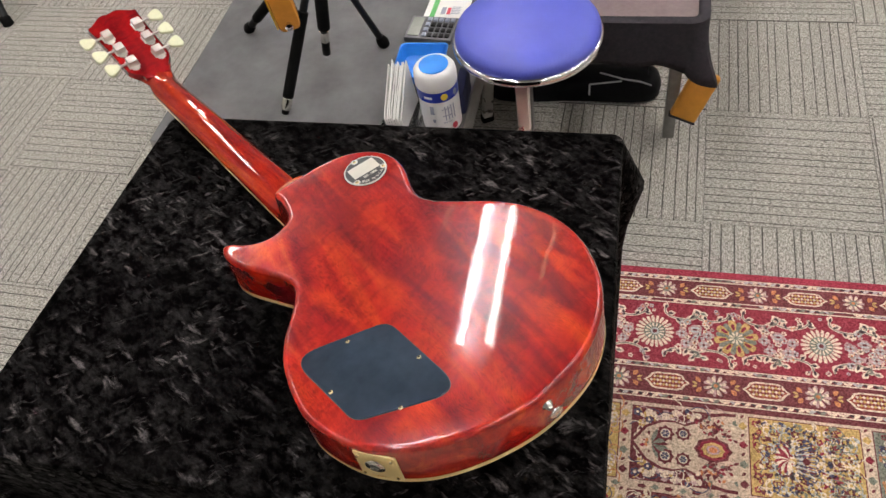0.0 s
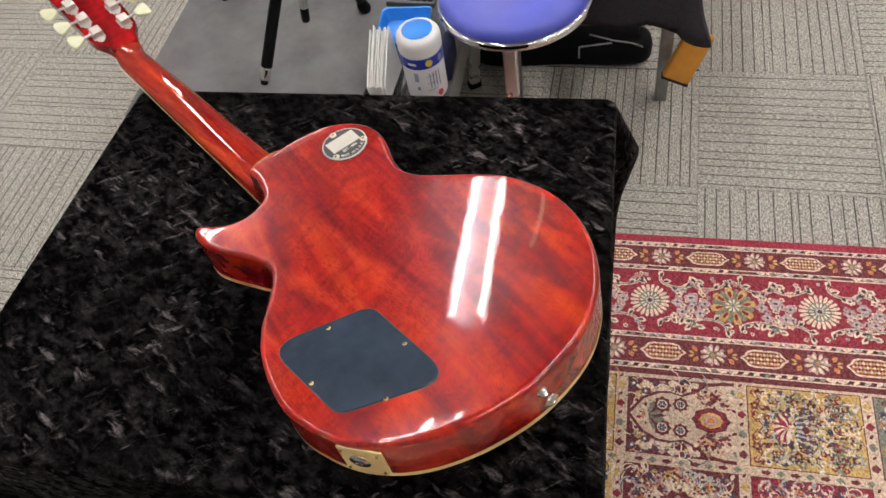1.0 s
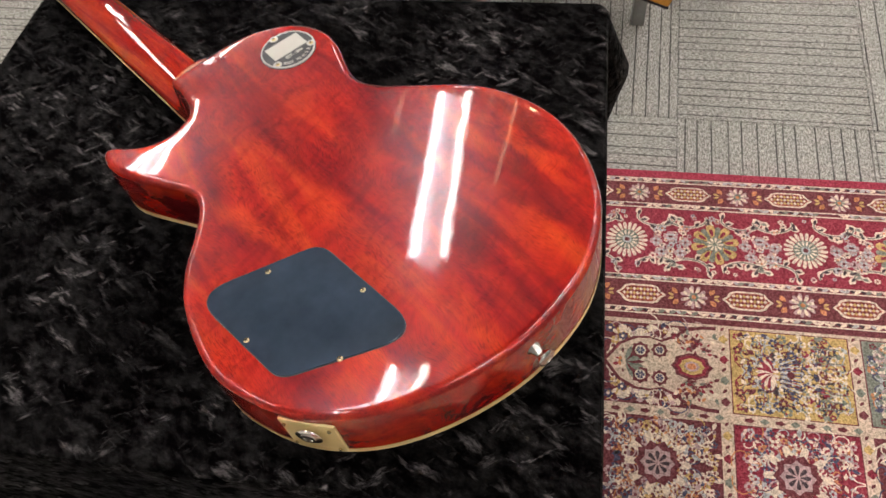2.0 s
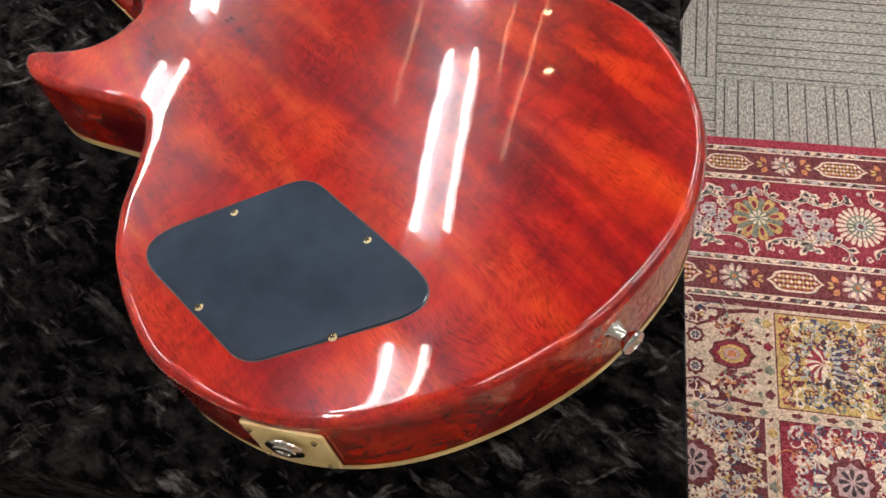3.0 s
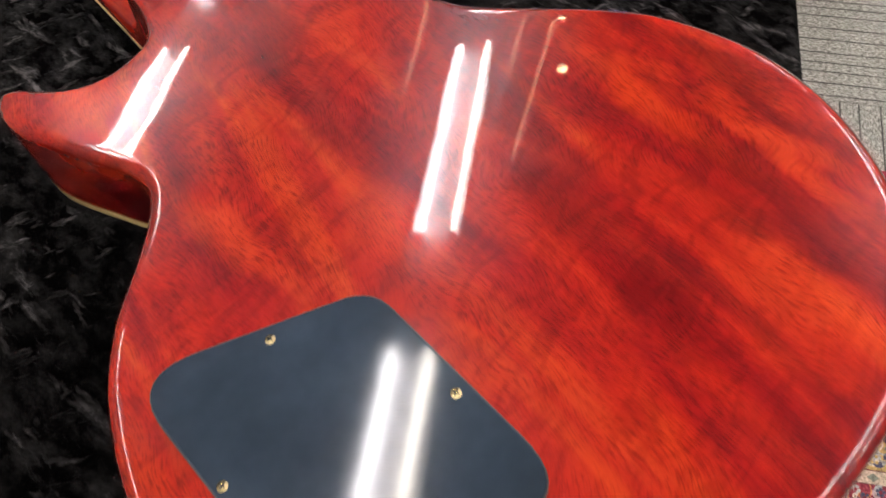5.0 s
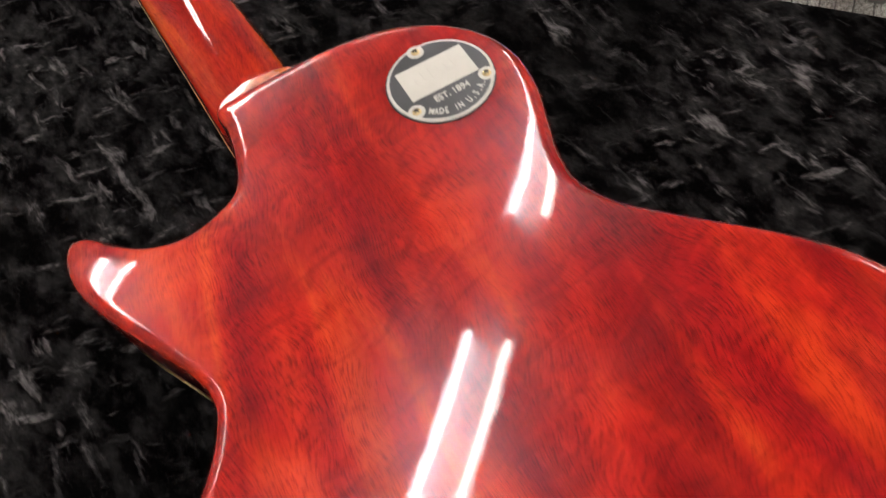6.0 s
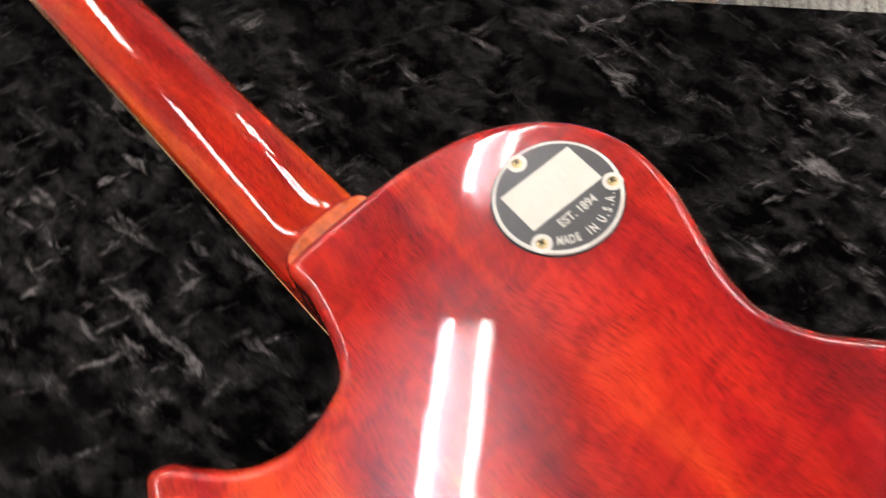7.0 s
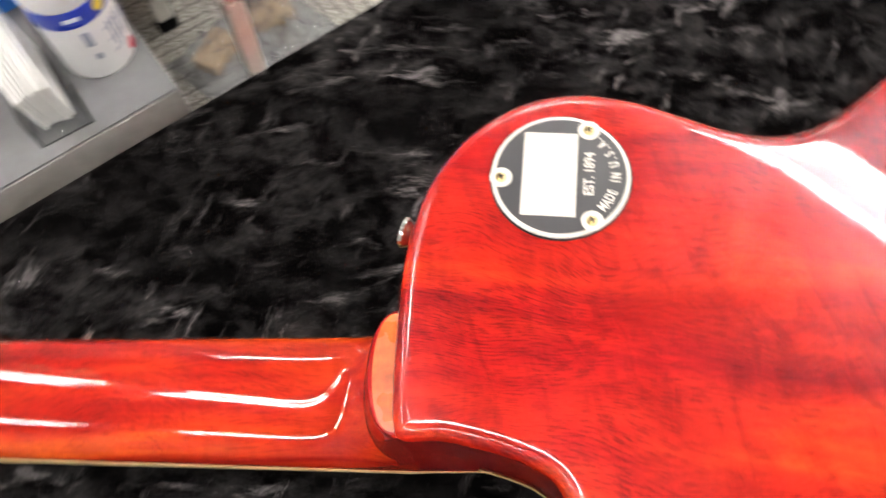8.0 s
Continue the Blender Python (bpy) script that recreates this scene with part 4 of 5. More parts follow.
class Weave:
    """Flat woven figures, laid over one another in one mesh, a dye each."""

    def __init__(self):
        self.verts, self.faces, self.dyes, self.count = [], [], [], 0
        self.order = list(WOOL)

    def poly(self, pts, dye, level):
        self.count += 1
        z = RZ + 0.0001 * level + 0.000004 * (self.count % 20)
        k = len(self.verts)
        self.verts += [(x, y, z) for x, y in pts]
        self.faces.append(tuple(range(k, k + len(pts))))
        self.dyes.append(self.order.index(dye))

    def band(self, x0, x1, y0, y1, dye, level):
        self.poly([(x0, y0), (x1, y0), (x1, y1), (x0, y1)], dye, level)

    def petals(self, x, y, r, n, dye, level, inner=0.35, thin=0.5, turn=0.0, squash=1.0):
        for k in range(n):
            a = turn + 2 * math.pi * k / n
            w = math.pi / n * thin
            pts = [(inner, -w * 0.6), (0.75, -w), (0.95, -w * 0.7), (1.0, 0), (0.95, w * 0.7), (0.75, w), (inner, w * 0.6)]
            self.poly([(x + r * q * math.cos(a + b), y + squash * r * q * math.sin(a + b)) for q, b in pts], dye, level)

    def disc(self, x, y, r, dye, level, n=14, squash=1.0, wave=0.0, lobes=6):
        self.poly([(x + r * (1 + wave * math.cos(lobes * a)) * math.cos(a), y + squash * r * (1 + wave * math.cos(lobes * a)) * math.sin(a)) for a in (2 * math.pi * k / n for k in range(n))], dye, level)

    def ribbon(self, pts, w, dye, level):
        pts = [Vector(p) for p in pts]
        side = []
        for k, p in enumerate(pts):
            t = (pts[min(k + 1, len(pts) - 1)] - pts[max(k - 1, 0)]).normalized()
            side.append((p + Vector((-t.y, t.x)) * w / 2, p - Vector((-t.y, t.x)) * w / 2))
        for (a, b), (c, d) in zip(side, side[1:]):
            self.poly([a, c, d, b], dye, level)

    def flower(self, x, y, r, rnd, dyes=("cream", "grey", "mauve", "cream")):
        d = rnd.choice(dyes)
        self.petals(x, y, r, rnd.choice((4, 5, 6)), d, 4, 0.1, 0.85, rnd.random() * 3)
        self.disc(x, y, r * 0.32, rnd.choice(("red", "maroon", "orange", "dark")), 5, 8)

    def leaf(self, x, y, length, a, dye, level, fat=0.32):
        c, s = math.cos(a), math.sin(a)
        pts = [(0, 0), (0.3, fat * 0.8), (0.6, fat), (1, 0.05), (0.75, -fat * 0.5), (0.4, -fat * 0.6)]
        self.poly([(x + length * (u * c - v * s), y + length * (u * s + v * c)) for u, v in pts], dye, level)

    def guard(self, x0, x1, y0, y1, rnd):
        """A cream stripe with a running line of dark leaves between two dark edges."""
        self.band(x0, x1, y0, y1, "maroon", 1)
        self.band(x0, x1, y0 + 0.0014, y1 - 0.0014, "cream", 2)
        self.band(x0, x1, y0 + 0.0042, y1 - 0.0042, "maroon", 2.5)
        h, x = y1 - y0, x0
        while x < x1:
            mid = (y0 + y1) / 2
            self.leaf(x, mid - 0.20 * h, h * 0.95, 0.42, rnd.choice(("cream", "grey", "sage", "cream")), 3, 0.30)
            self.leaf(x + h * 0.75, mid + 0.22 * h, h * 0.80, -0.45, rnd.choice(("grey", "dark", "cream", "dark")), 3, 0.30)
            x += h * 1.25

    def lozenge(self, x, y, w, h):
        shape = [(-1, 0), (-0.80, 0.35), (-0.68, 0.82), (-0.45, 1), (0.45, 1), (0.68, 0.82), (0.80, 0.35), (1, 0)]
        shape += [(-u, -v) for u, v in shape[1:-1]]
        for f, g, dye, level in ((1.0, 1.0, "cream", 3), (0.88, 0.82, "rust", 4)):
            self.poly([(x + w * f * u, y + h * g * v) for u, v in shape], dye, level)
        for i in range(-5, 6):
            for j in (-1, 0, 1):
                if abs(i) < 5 or j == 0:
                    px, py, s = x + i * w * 0.135, y + j * h * 0.46, 0.0036
                    self.poly([(px - s, py), (px, py - s), (px + s, py), (px, py + s)], "cream" if (i + j) % 2 else "gold", 5)
                    self.poly([(px + w * 0.0675 - s * 0.6, py + h * 0.2), (px + w * 0.0675, py + h * 0.2 - s * 0.8), (px + w * 0.0675 + s * 0.6, py + h * 0.2), (px + w * 0.0675, py + h * 0.2 + s * 0.8)], "maroon", 5)

    def scroll(self, x, y, s, flip, mirror):
        """A curling vine with leaves, in cream with a dark heart."""
        pts = []
        for k in range(26):
            f = k / 25
            a = 2.2 + f * 5.2
            r = 0.030 * (1 - 0.55 * f)
            pts.append((x + mirror * s * (0.052 * f - 0.026 + r * math.cos(a) * 0.8), y + flip * s * (r * 0.55 * math.sin(a))))
        self.ribbon(pts, 0.0062 * s, "cream", 3)
        self.ribbon(pts, 0.0026 * s, "sage", 4)
        for k in (1, 5, 9, 13, 17, 21, 24):
            p = pts[k]
            self.leaf(p[0], p[1], 0.019 * s, k * 1.3 * mirror, "cream", 3, 0.42)
            self.leaf(p[0] + 0.001, p[1], 0.013 * s, k * 1.3 * mirror, ("sage", "dark")[k % 2], 4, 0.30)

    def figures(self, x0, x1, y0, y1, ground, dyes, rnd, n):
        """A panel filled with mirrored flowers, leaves and stems about its long axis."""
        w, h, my = x1 - x0, y1 - y0, (y0 + y1) / 2
        for _ in range(n):
            x, off = x0 + w * rnd.uniform(0.05, 0.95), h * rnd.uniform(0.03, 0.45)
            kind, d, a, r = rnd.random(), rnd.choice(dyes), rnd.uniform(0, 6.28), rnd.uniform(0.004, 0.0095)
            for sgn in (-1, 1):
                y = my + sgn * off
                if kind < 0.4:
                    self.petals(x, y, r, 5, d, 3, 0.1, 0.9, a * sgn)
                    self.disc(x, y, r * 0.35, ground if d != ground else "cream", 4, 8)
                elif kind < 0.75:
                    self.leaf(x, y, r * 2.0, a * sgn, d, 3)
                else:
                    self.ribbon([(x + r * 2.2 * math.cos(a + t * 0.5) * t / 4, y + sgn * r * 2.2 * math.sin(a + t * 0.5) * t / 4) for t in range(7)], 0.0022, d, 3)

    def arch_panel(self, x0, x1, y0, y1, rnd):
        """A cream niche lying on its side, with a dark flowered surround."""
        my, w, h = (y0 + y1) / 2, x1 - x0, (y1 - y0) / 2
        self.band(x0, x1, y0, y1, "maroon", 1)
        self.figures(x0, x1, y0, y1, "cream", ("navy", "cream", "cream", "gold", "mauve", "cream"), rnd, 190)
        edge = [(0.03, 0), (0.16, 0.42), (0.30, 0.60), (0.42, 0.62), (0.52, 0.55), (0.62, 0.66), (0.74, 0.86), (0.88, 0.95), (1.0, 0.96)]
        outline = [(x0 + w * u, my + h * v) for u, v in edge] + [(x0 + w * u, my - h * v) for u, v in reversed(edge[1:])]
        self.poly([(x0 + w * 1.0 - (x0 + w - x) * 1.035, my + (y - my) * 1.09) for x, y in outline], "maroon", 5)
        self.poly(outline, "sand", 6)
        for x, y, r in ((0.33, 0.30, 0.016), (0.33, -0.30, 0.016), (0.50, 0.34, 0.014), (0.50, -0.34, 0.014)):
            px, py = x0 + w * x, my + h * y
            self.disc(px, py, r, "maroon", 7, 16, 1, 0.12, 8)
            self.disc(px, py, r * 0.62, "cream", 8, 12)
            self.petals(px, py, r * 0.5, 6, "navy", 9, 0.1, 0.9)
        for k in range(9):
            self.leaf(x0 + w * 0.20, my, 0.034, -1.2 + k * 0.3, ("sage", "maroon", "sage")[k % 3], 7, 0.16)
        cx = x0 + w * 0.78
        for r, d in ((0.034, "maroon"), (0.028, "red"), (0.021, "gold"), (0.013, "mauve"), (0.008, "orange")):
            self.disc(cx, my, r, d, 7 + int((0.036 - r) * 200), 18, 0.75, 0.08, 8)
        for k in range(330):
            x, y = x0 + w * rnd.uniform(0.14, 0.97), h * rnd.uniform(0.05, 0.88)
            if y > h * (0.50 if x < x0 + w * 0.6 else 0.82) or x < x0 + w * 0.3 and y > h * 0.3:
                continue
            if abs(x - cx) < 0.036 and y < 0.03 or (abs(x - x0 - w * 0.42) < 0.045 and y < 0.045):
                continue
            d, a = rnd.choice(("maroon", "red", "orange", "maroon", "sage", "red", "cream")), rnd.uniform(0, 6)
            for sgn in (-1, 1):
                self.leaf(x, my + sgn * y, rnd.uniform(0.007, 0.014), a * sgn, d, 7)

    def garden_panel(self, x0, x1, y0, y1, ground, rnd):
        w, h, my = x1 - x0, (y1 - y0) / 2, (y0 + y1) / 2
        self.band(x0, x1, y0, y1, ground, 1)
        self.figures(x0, x1, y0, y1, ground, ("navy", "maroon", "cream", "grey", "red", "sage", "dark", "cream"), rnd, 250)
        cx = x0 + w * 0.35
        for k in range(12):
            self.leaf(cx, my, 0.030, -1.4 + k * 0.26 + math.pi, "cream" if k % 2 else "red", 5, 0.2)
        for k in range(-6, 7):
            self.ribbon([(cx + 0.012, my + k * 0.004), (cx + 0.05 - abs(k) * 0.002, my + k * 0.0062)], 0.0026, "grey" if k % 2 else "navy", 5)
        self.disc(cx + 0.03, my, 0.007, "maroon", 6)
        for sgn in (-1, 1):
            for k in range(4):
                self.ribbon([(x0 + w * 0.72, my + sgn * h * (0.2 + 0.17 * k)), (x0 + w * 0.97, my + sgn * h * (0.2 + 0.17 * k))], 0.0018, "sage", 4)

    def star_panel(self, x0, x1, y0, y1, ground, rnd):
        w, my = x1 - x0, (y0 + y1) / 2
        self.band(x0, x1, y0, y1, ground, 1)
        self.figures(x0, x1, y0, y1, ground, ("cream", "grey", "maroon" if ground != "maroon" else "gold", "navy", "orange", "mauve", "cream", "cream"), rnd, 240)
        cx = x0 + w * 0.48
        self.petals(cx, my, 0.055, 10, "cream", 5, 0.2, 0.5)
        self.disc(cx, my, 0.036, "maroon", 6, 20, 1, 0.1, 10)
        self.disc(cx, my, 0.026, "mauve", 7, 16, 1, 0.12, 8)
        self.petals(cx, my, 0.02, 8, "dark", 8, 0.2, 0.6)


def rug():
    ob = empty("rug", pose(0, 0, 0.003), "red oriental rug with patterned borders and flowered panels on the carpet", "rug")
    bm = bmesh.new()
    box(bm, ((RX0 + RX1) / 2, (RY0 + RY1) / 2, RZ / 2 + 0.0005), (RX1 - RX0, RY1 - RY0, RZ - 0.002), 0.002)
    part("rug_base", bm, WOOL["pink"], ob, smooth=False)
    w, rnd = Weave(), random.Random(7)
    x0, x1 = RX0 + 0.02, RX1 - 0.02
    for y0, y1 in ((0.134, 0.149), (0.071, 0.086), (-0.098, -0.083), (-0.169, -0.153)):
        w.guard(x0, x1, y0, y1, rnd)
    for y0, y1, start, step in ((0.086, 0.134, 0.120 - 0.193 * 3, 0.193), (-0.153, -0.098, 0.029 - 0.194 * 3, 0.194)):
        w.band(x0, x1, y0, y1, "maroon", 1)
        my, h, x = (y0 + y1) / 2, (y1 - y0) / 2, start
        while x < x1 - 0.05:
            w.lozenge(x, my, 0.046, h * 0.72)
            fx = x + step / 2
            w.petals(fx, my, h * 0.92, 11, "mauve", 3, 0.2, 0.6)
            w.petals(fx, my, h * 0.78, 8, "cream", 4, 0.3, 0.55, 0.3)
            w.disc(fx, my, h * 0.34, "sage", 5, 12, 1, 0.2, 6)
            w.disc(fx, my, h * 0.16, "orange", 6, 8)
            for sx in (-1, 1):
                for sy in (-1, 1):
                    w.leaf(fx + sx * 0.029, my + sy * h * 0.2, 0.016, math.pi / 2 * (1 - sx) + sx * sy * 0.9, "orange", 3, 0.4)
                    w.leaf(fx + sx * 0.036, my + sy * h * 0.05, 0.012, math.pi / 2 * (1 - sx) + sx * sy * 0.4, "gold", 4, 0.3)
            x += step
    # main border: rosettes, stars, vines
    w.band(x0, x1, -0.083, 0.071, "red", 1)
    k = 0
    x = 0.001 - 0.1675 * 3
    while x < x1 - 0.05:
        my = -0.006
        if k % 2:
            w.petals(x, my, 0.041, 22, "cream", 4, 0.42, 0.78)
            w.disc(x, my, 0.023, "sage", 5, 22)
            w.petals(x, my, 0.021, 14, "cream", 6, 0.5, 0.55)
            w.disc(x, my, 0.009, "grey", 7)
            w.disc(x, my, 0.005, "maroon", 8)
        else:
            w.petals(x, my, 0.046, 8, "gold", 4, 0.3, 0.62, 0.2)
            w.petals(x, my, 0.036, 8, "red", 5, 0.55, 0.34, 0.2)
            w.petals(x, my, 0.042, 8, "sage", 3, 0.3, 0.45, 0.2 + math.pi / 8)
            w.disc(x, my, 0.018, "sage", 6, 16, 1, 0.12, 8)
            w.petals(x, my, 0.016, 9, "cream", 7, 0.25, 0.6)
        for flip in (-1, 1):
            for mirror in (-1, 1):
                w.scroll(x + mirror * (0.062 if k % 2 else 0.056), my + flip * 0.049, 1.0, flip, mirror)
        for sx in (-1, 1):
            for dx, dy in ((0.056, 0.0), (0.082, 0.012), (0.066, -0.024)):
                w.petals(x + sx * dx, my + dy, 0.0125, 4, "mauve", 6, 0.1, 0.75, 0.0)
                w.petals(x + sx * dx, my + dy, 0.0090, 4, "grey", 7, 0.1, 0.6, 0.78)
                w.disc(x + sx * dx, my + dy, 0.003, "maroon", 8, 8)
            for q in range(20):
                w.flower(x + sx * (0.084 + rnd.uniform(-0.036, 0.03)), my + rnd.uniform(-0.040, 0.040), rnd.uniform(0.0045, 0.0085), rnd)
        for q in range(10):
            w.flower(x + rnd.uniform(-0.05, 0.05), my + rnd.choice((-1, 1)) * rnd.uniform(0.050, 0.068), rnd.uniform(0.004, 0.007), rnd)
        x += 0.1675
        k += 1
    # field of panels
    w.band(x0, x1, -0.180, -0.169, "maroon", 1)
    w.band(x0, x1, RY0 + 0.02, -0.180, "sand", 0.2)
    grounds = ("gold", "maroon", "sage", "red", "gold")
    for j in range(9):
        y1 = -0.188 - 0.180 * j
        y0 = y1 - 0.158
        if y0 < RY0 + 0.05:
            break
        for i in range(-3, 8):
            px0 = -0.037 + 0.2245 * i
            px1 = px0 + 0.200
            if px1 > x1 or px0 < x0:
                continue
            kind = (i + 2 * j) % 4
            w.band(px0 - 0.002, px1 + 0.002, y0 - 0.002, y1 + 0.002, "maroon", 0.6)
            if kind == 0:
                w.arch_panel(px0, px1, y0, y1, rnd)
            elif kind == 1:
                w.garden_panel(px0, px1, y0, y1, "gold", rnd)
            else:
                w.star_panel(px0, px1, y0, y1, grounds[(i + j) % 5] if j == 0 or i % 2 == 0 else "red", rnd)
            # motifs on the cream lattice round the panel
            for q in range(4):
                w.disc(px0 + 0.025 + 0.05 * q, y0 - 0.011, 0.0085, "maroon", 3, 10, 0.5, 0.15, 5)
                w.disc(px0 + 0.050 + 0.05 * q, y0 - 0.011, 0.0085, "sage", 3, 4, 0.7)
            for q in range(4):
                w.disc(px1 + 0.012, y0 + 0.018 + 0.04 * q, 0.0075, ("maroon", "sage", "red", "gold")[q], 3, 9, 1, 0.2, 4)
                w.leaf(px1 + 0.008, y0 + 0.034 + 0.04 * q, 0.011, 0.8, "maroon", 4)
    # the other three borders
    for a in ((1.535, x1, RY0 + 0.02, -0.18), (x0, -0.51, RY0 + 0.02, -0.18), (x0, x1, RY0 + 0.02, -1.81)):
        w.band(*a, "maroon", 0.4)
        w.band(a[0] + 0.012, a[1] - 0.012, a[2] + 0.012, a[3] - 0.012, "red", 0.7)
        for _ in range(160):
            w.flower(rnd.uniform(a[0] + 0.02, a[1] - 0.02), rnd.uniform(a[2] + 0.02, a[3] - 0.02), rnd.uniform(0.006, 0.014), rnd)
    me = bpy.data.meshes.new("rug_pattern")
    me.from_pydata(w.verts, [], w.faces)
    for name in w.order:
        me.materials.append(WOOL[name])
    me.polygons.foreach_set("material_index", w.dyes)
    pile = new("rug_pattern", me)
    pile.parent = ob
    tagged(pile, kind="stuff")


rug()


# ---- things on the low table ----
def wipes_tub():
    ob = empty("wipes_canister", pose(-0.4900, 0.2950, GZ + 0.0012) @ Matrix.Diagonal((1.067, 1.067, 1.123, 1)), "white canister of wipes with a blue lid and blue label band", "canister")
    bm = bmesh.new()
    lathe(bm, [(0.037, 0), (0.0395, 0.002), (0.0400, 0.006), (0.0412, 0.112), (0.040, 0.116)], 48)
    tub = part("tub", bm, WHITE_PLASTIC, ob)
    bm = bmesh.new()
    lathe(bm, [(0.0412, 0.080), (0.0417, 0.0805), (0.0419, 0.1025), (0.0413, 0.103)], 48)
    part("blue_band", bm, NAVY_LABEL, tub, "deep blue printed band")
    bm = bmesh.new()
    lathe(bm, [(0.0418, 0.104), (0.0425, 0.106), (0.0425, 0.126), (0.0412, 0.133), (0.037, 0.1385), (0.031, 0.140)], 48)
    cap = part("cap", bm, WHITE_PLASTIC, ob)
    bm = bmesh.new()
    lathe(bm, [(0.0290, 0.1395), (0.0290, 0.1415), (0.0275, 0.1425)], 36)
    part("lid", bm, BLUE_PLASTIC, cap, "bright blue flip lid")

    def on_side(name, mat, a, z, w, h, round_=False):
        bm = bmesh.new()
        loops = []
        for f in ([0.0, 0.5, 1.0] if not round_ else [k / 8 for k in range(9)]):
            b = radians(a) + (f - 0.5) * w / 0.0422
            hh = h if not round_ else h * math.sqrt(max(0.02, 1 - (2 * f - 1) ** 2))
            loops.append([(0.0420 * math.cos(b), 0.0420 * math.sin(b), z - hh / 2), (0.0424 * math.cos(b), 0.0424 * math.sin(b), z - hh / 2), (0.0424 * math.cos(b), 0.0424 * math.sin(b), z + hh / 2), (0.0420 * math.cos(b), 0.0420 * math.sin(b), z + hh / 2)])
        rings(bm, loops)
        part(name, bm, mat, tub, smooth=False)

    on_side("yellow_spot", YELLOW_PRINT, -58, 0.092, 0.015, 0.015, True)
    on_side("white_bar", PAPER, -104, 0.092, 0.017, 0.005)
    on_side("pale_spot", GREY_PRINT, -22, 0.092, 0.011, 0.014, True)
    on_side("print_bar", GREY_PRINT, -98, 0.062, 0.008, 0.020)
    on_side("print_bar", GREY_PRINT, -96, 0.036, 0.006, 0.008)
    for k in range(4):
        on_side("print_bar", GREY_PRINT, -62 + 9 * k, 0.052, 0.0022, 0.034)
    for k in range(3):
        on_side("print_bar", GREY_PRINT, -58, 0.030 + 0.016 * k, 0.020, 0.0012)
    on_side("red_spot", RED_PRINT, -38, 0.016, 0.013, 0.015, True)


wipes_tub()


def tray():
    ob = empty("blue_tray", pose(-0.5758, 0.4665, GZ + 0.001, 0, 0, 2) @ Matrix.Scale(1.123, 4), "shallow bright blue plastic tray on the low table", "tray")
    w, d, h = 0.050, 0.054, 0.028
    bm = bmesh.new()
    loops = []
    for s, z in ((0.80, 0.0), (0.86, 0.002), (1.0, h), (1.05, h + 0.001), (1.05, h - 0.0015), (0.985, h - 0.002), (0.84, 0.004), (0.80, 0.003)):
        loops.append([(p.x, p.y, z) for p in rounded_polygon([(-w * s, -d * s), (w * s, -d * s), (w * s, d * s), (-w * s, d * s)], 0.014, 5)])
    rings(bm, loops)
    part("tray_shell", bm, BLUE_PLASTIC, ob)
    bm = bmesh.new()
    box(bm, (0, 0, 0.030), (0.020, 0.08, 0.058), 0.006)
    tagged(part("navy_pouch", bm, NAVY_CLOTH, matrix=pose(-0.4535, 0.3600, GZ + 0.001, 0, 0, 2) @ Matrix.Scale(1.123, 4)), "dark navy fabric pouch beside the canister", "pouch")


tray()


def leaflet_rack():
    """A clear holder with white leaflets standing aslant."""
    ob = empty("leaflet_holder", pose(-0.570, 0.2840, GZ + 0.001, 0, 0, -3) @ Matrix.Scale(1.123, 4), "clear plastic holder filled with white leaflets", "leaflet holder")
    glass = Mat("clear_plastic", 0.08, 0, (0.95, 0.96, 0.97))
    glass.set("Transmission Weight", 1.0), glass.set("IOR", 1.45)
    bm = bmesh.new()
    box(bm, (0.0, -0.01, 0.0015), (0.056, 0.115, 0.003), 0.001)
    part("clear_base", bm, glass.m, ob, "clear acrylic base").visible_shadow = False
    for sx in (-1, 1):
        bm = bmesh.new()
        box(bm, (sx * 0.0275, -0.01, 0.025), (0.0018, 0.115, 0.05), 0.0005)
        part("clear_side", bm, glass.m, ob, "clear acrylic side").visible_shadow = False
    rnd = random.Random(3)
    for k in range(9):
        bm = bmesh.new()
        hi, lo = 0.112 + rnd.uniform(-0.006, 0.006), 0.052 + rnd.uniform(-0.004, 0.004)
        rings(bm, [[(sx, -0.047, 0.0), (sx, 0.047, 0.0), (sx, 0.047, hi), (sx, -0.030, lo + 0.012), (sx, -0.047, lo)] for sx in (-0.0013, 0.0013)])
        part("leaflet", bm, PAPER, ob, smooth=False, matrix=pose(-0.0145 + 0.0036 * k, -0.004 + rnd.uniform(-0.003, 0.003), 0.004, 0, -9 + 0.6 * k + rnd.uniform(-0.8, 0.8), rnd.uniform(-1, 1)))


leaflet_rack()


def calculator():
    ob = empty("calculator", pose(-0.5814, 0.6114, GZ + 0.001, 3, 0, -5) @ Matrix.Scale(1.123, 4), "grey desk calculator with dark keys and a pale display", "calculator")
    bm = bmesh.new()
    box(bm, (0, 0, 0.008), (0.108, 0.076, 0.014), 0.003)
    part("case", bm, plain("calculator_grey", (0.10, 0.10, 0.11), 0.4), ob)
    bm = bmesh.new()
    box(bm, (-0.035, 0.0, 0.0156), (0.026, 0.060, 0.0022), 0.0006)
    part("display", bm, plain("lcd_green_grey", (0.25, 0.27, 0.24), 0.2), ob, "pale grey-green display")
    for i in range(5):
        for j in range(4):
            bm = bmesh.new()
            box(bm, (-0.010 + 0.0135 * i, -0.026 + 0.0172 * j, 0.0162), (0.0098, 0.0112, 0.0042), 0.001)
            part("key", bm, GREY_PRINT if (i == 0 or j == 3) else BLACK_PLASTIC, ob)


calculator()


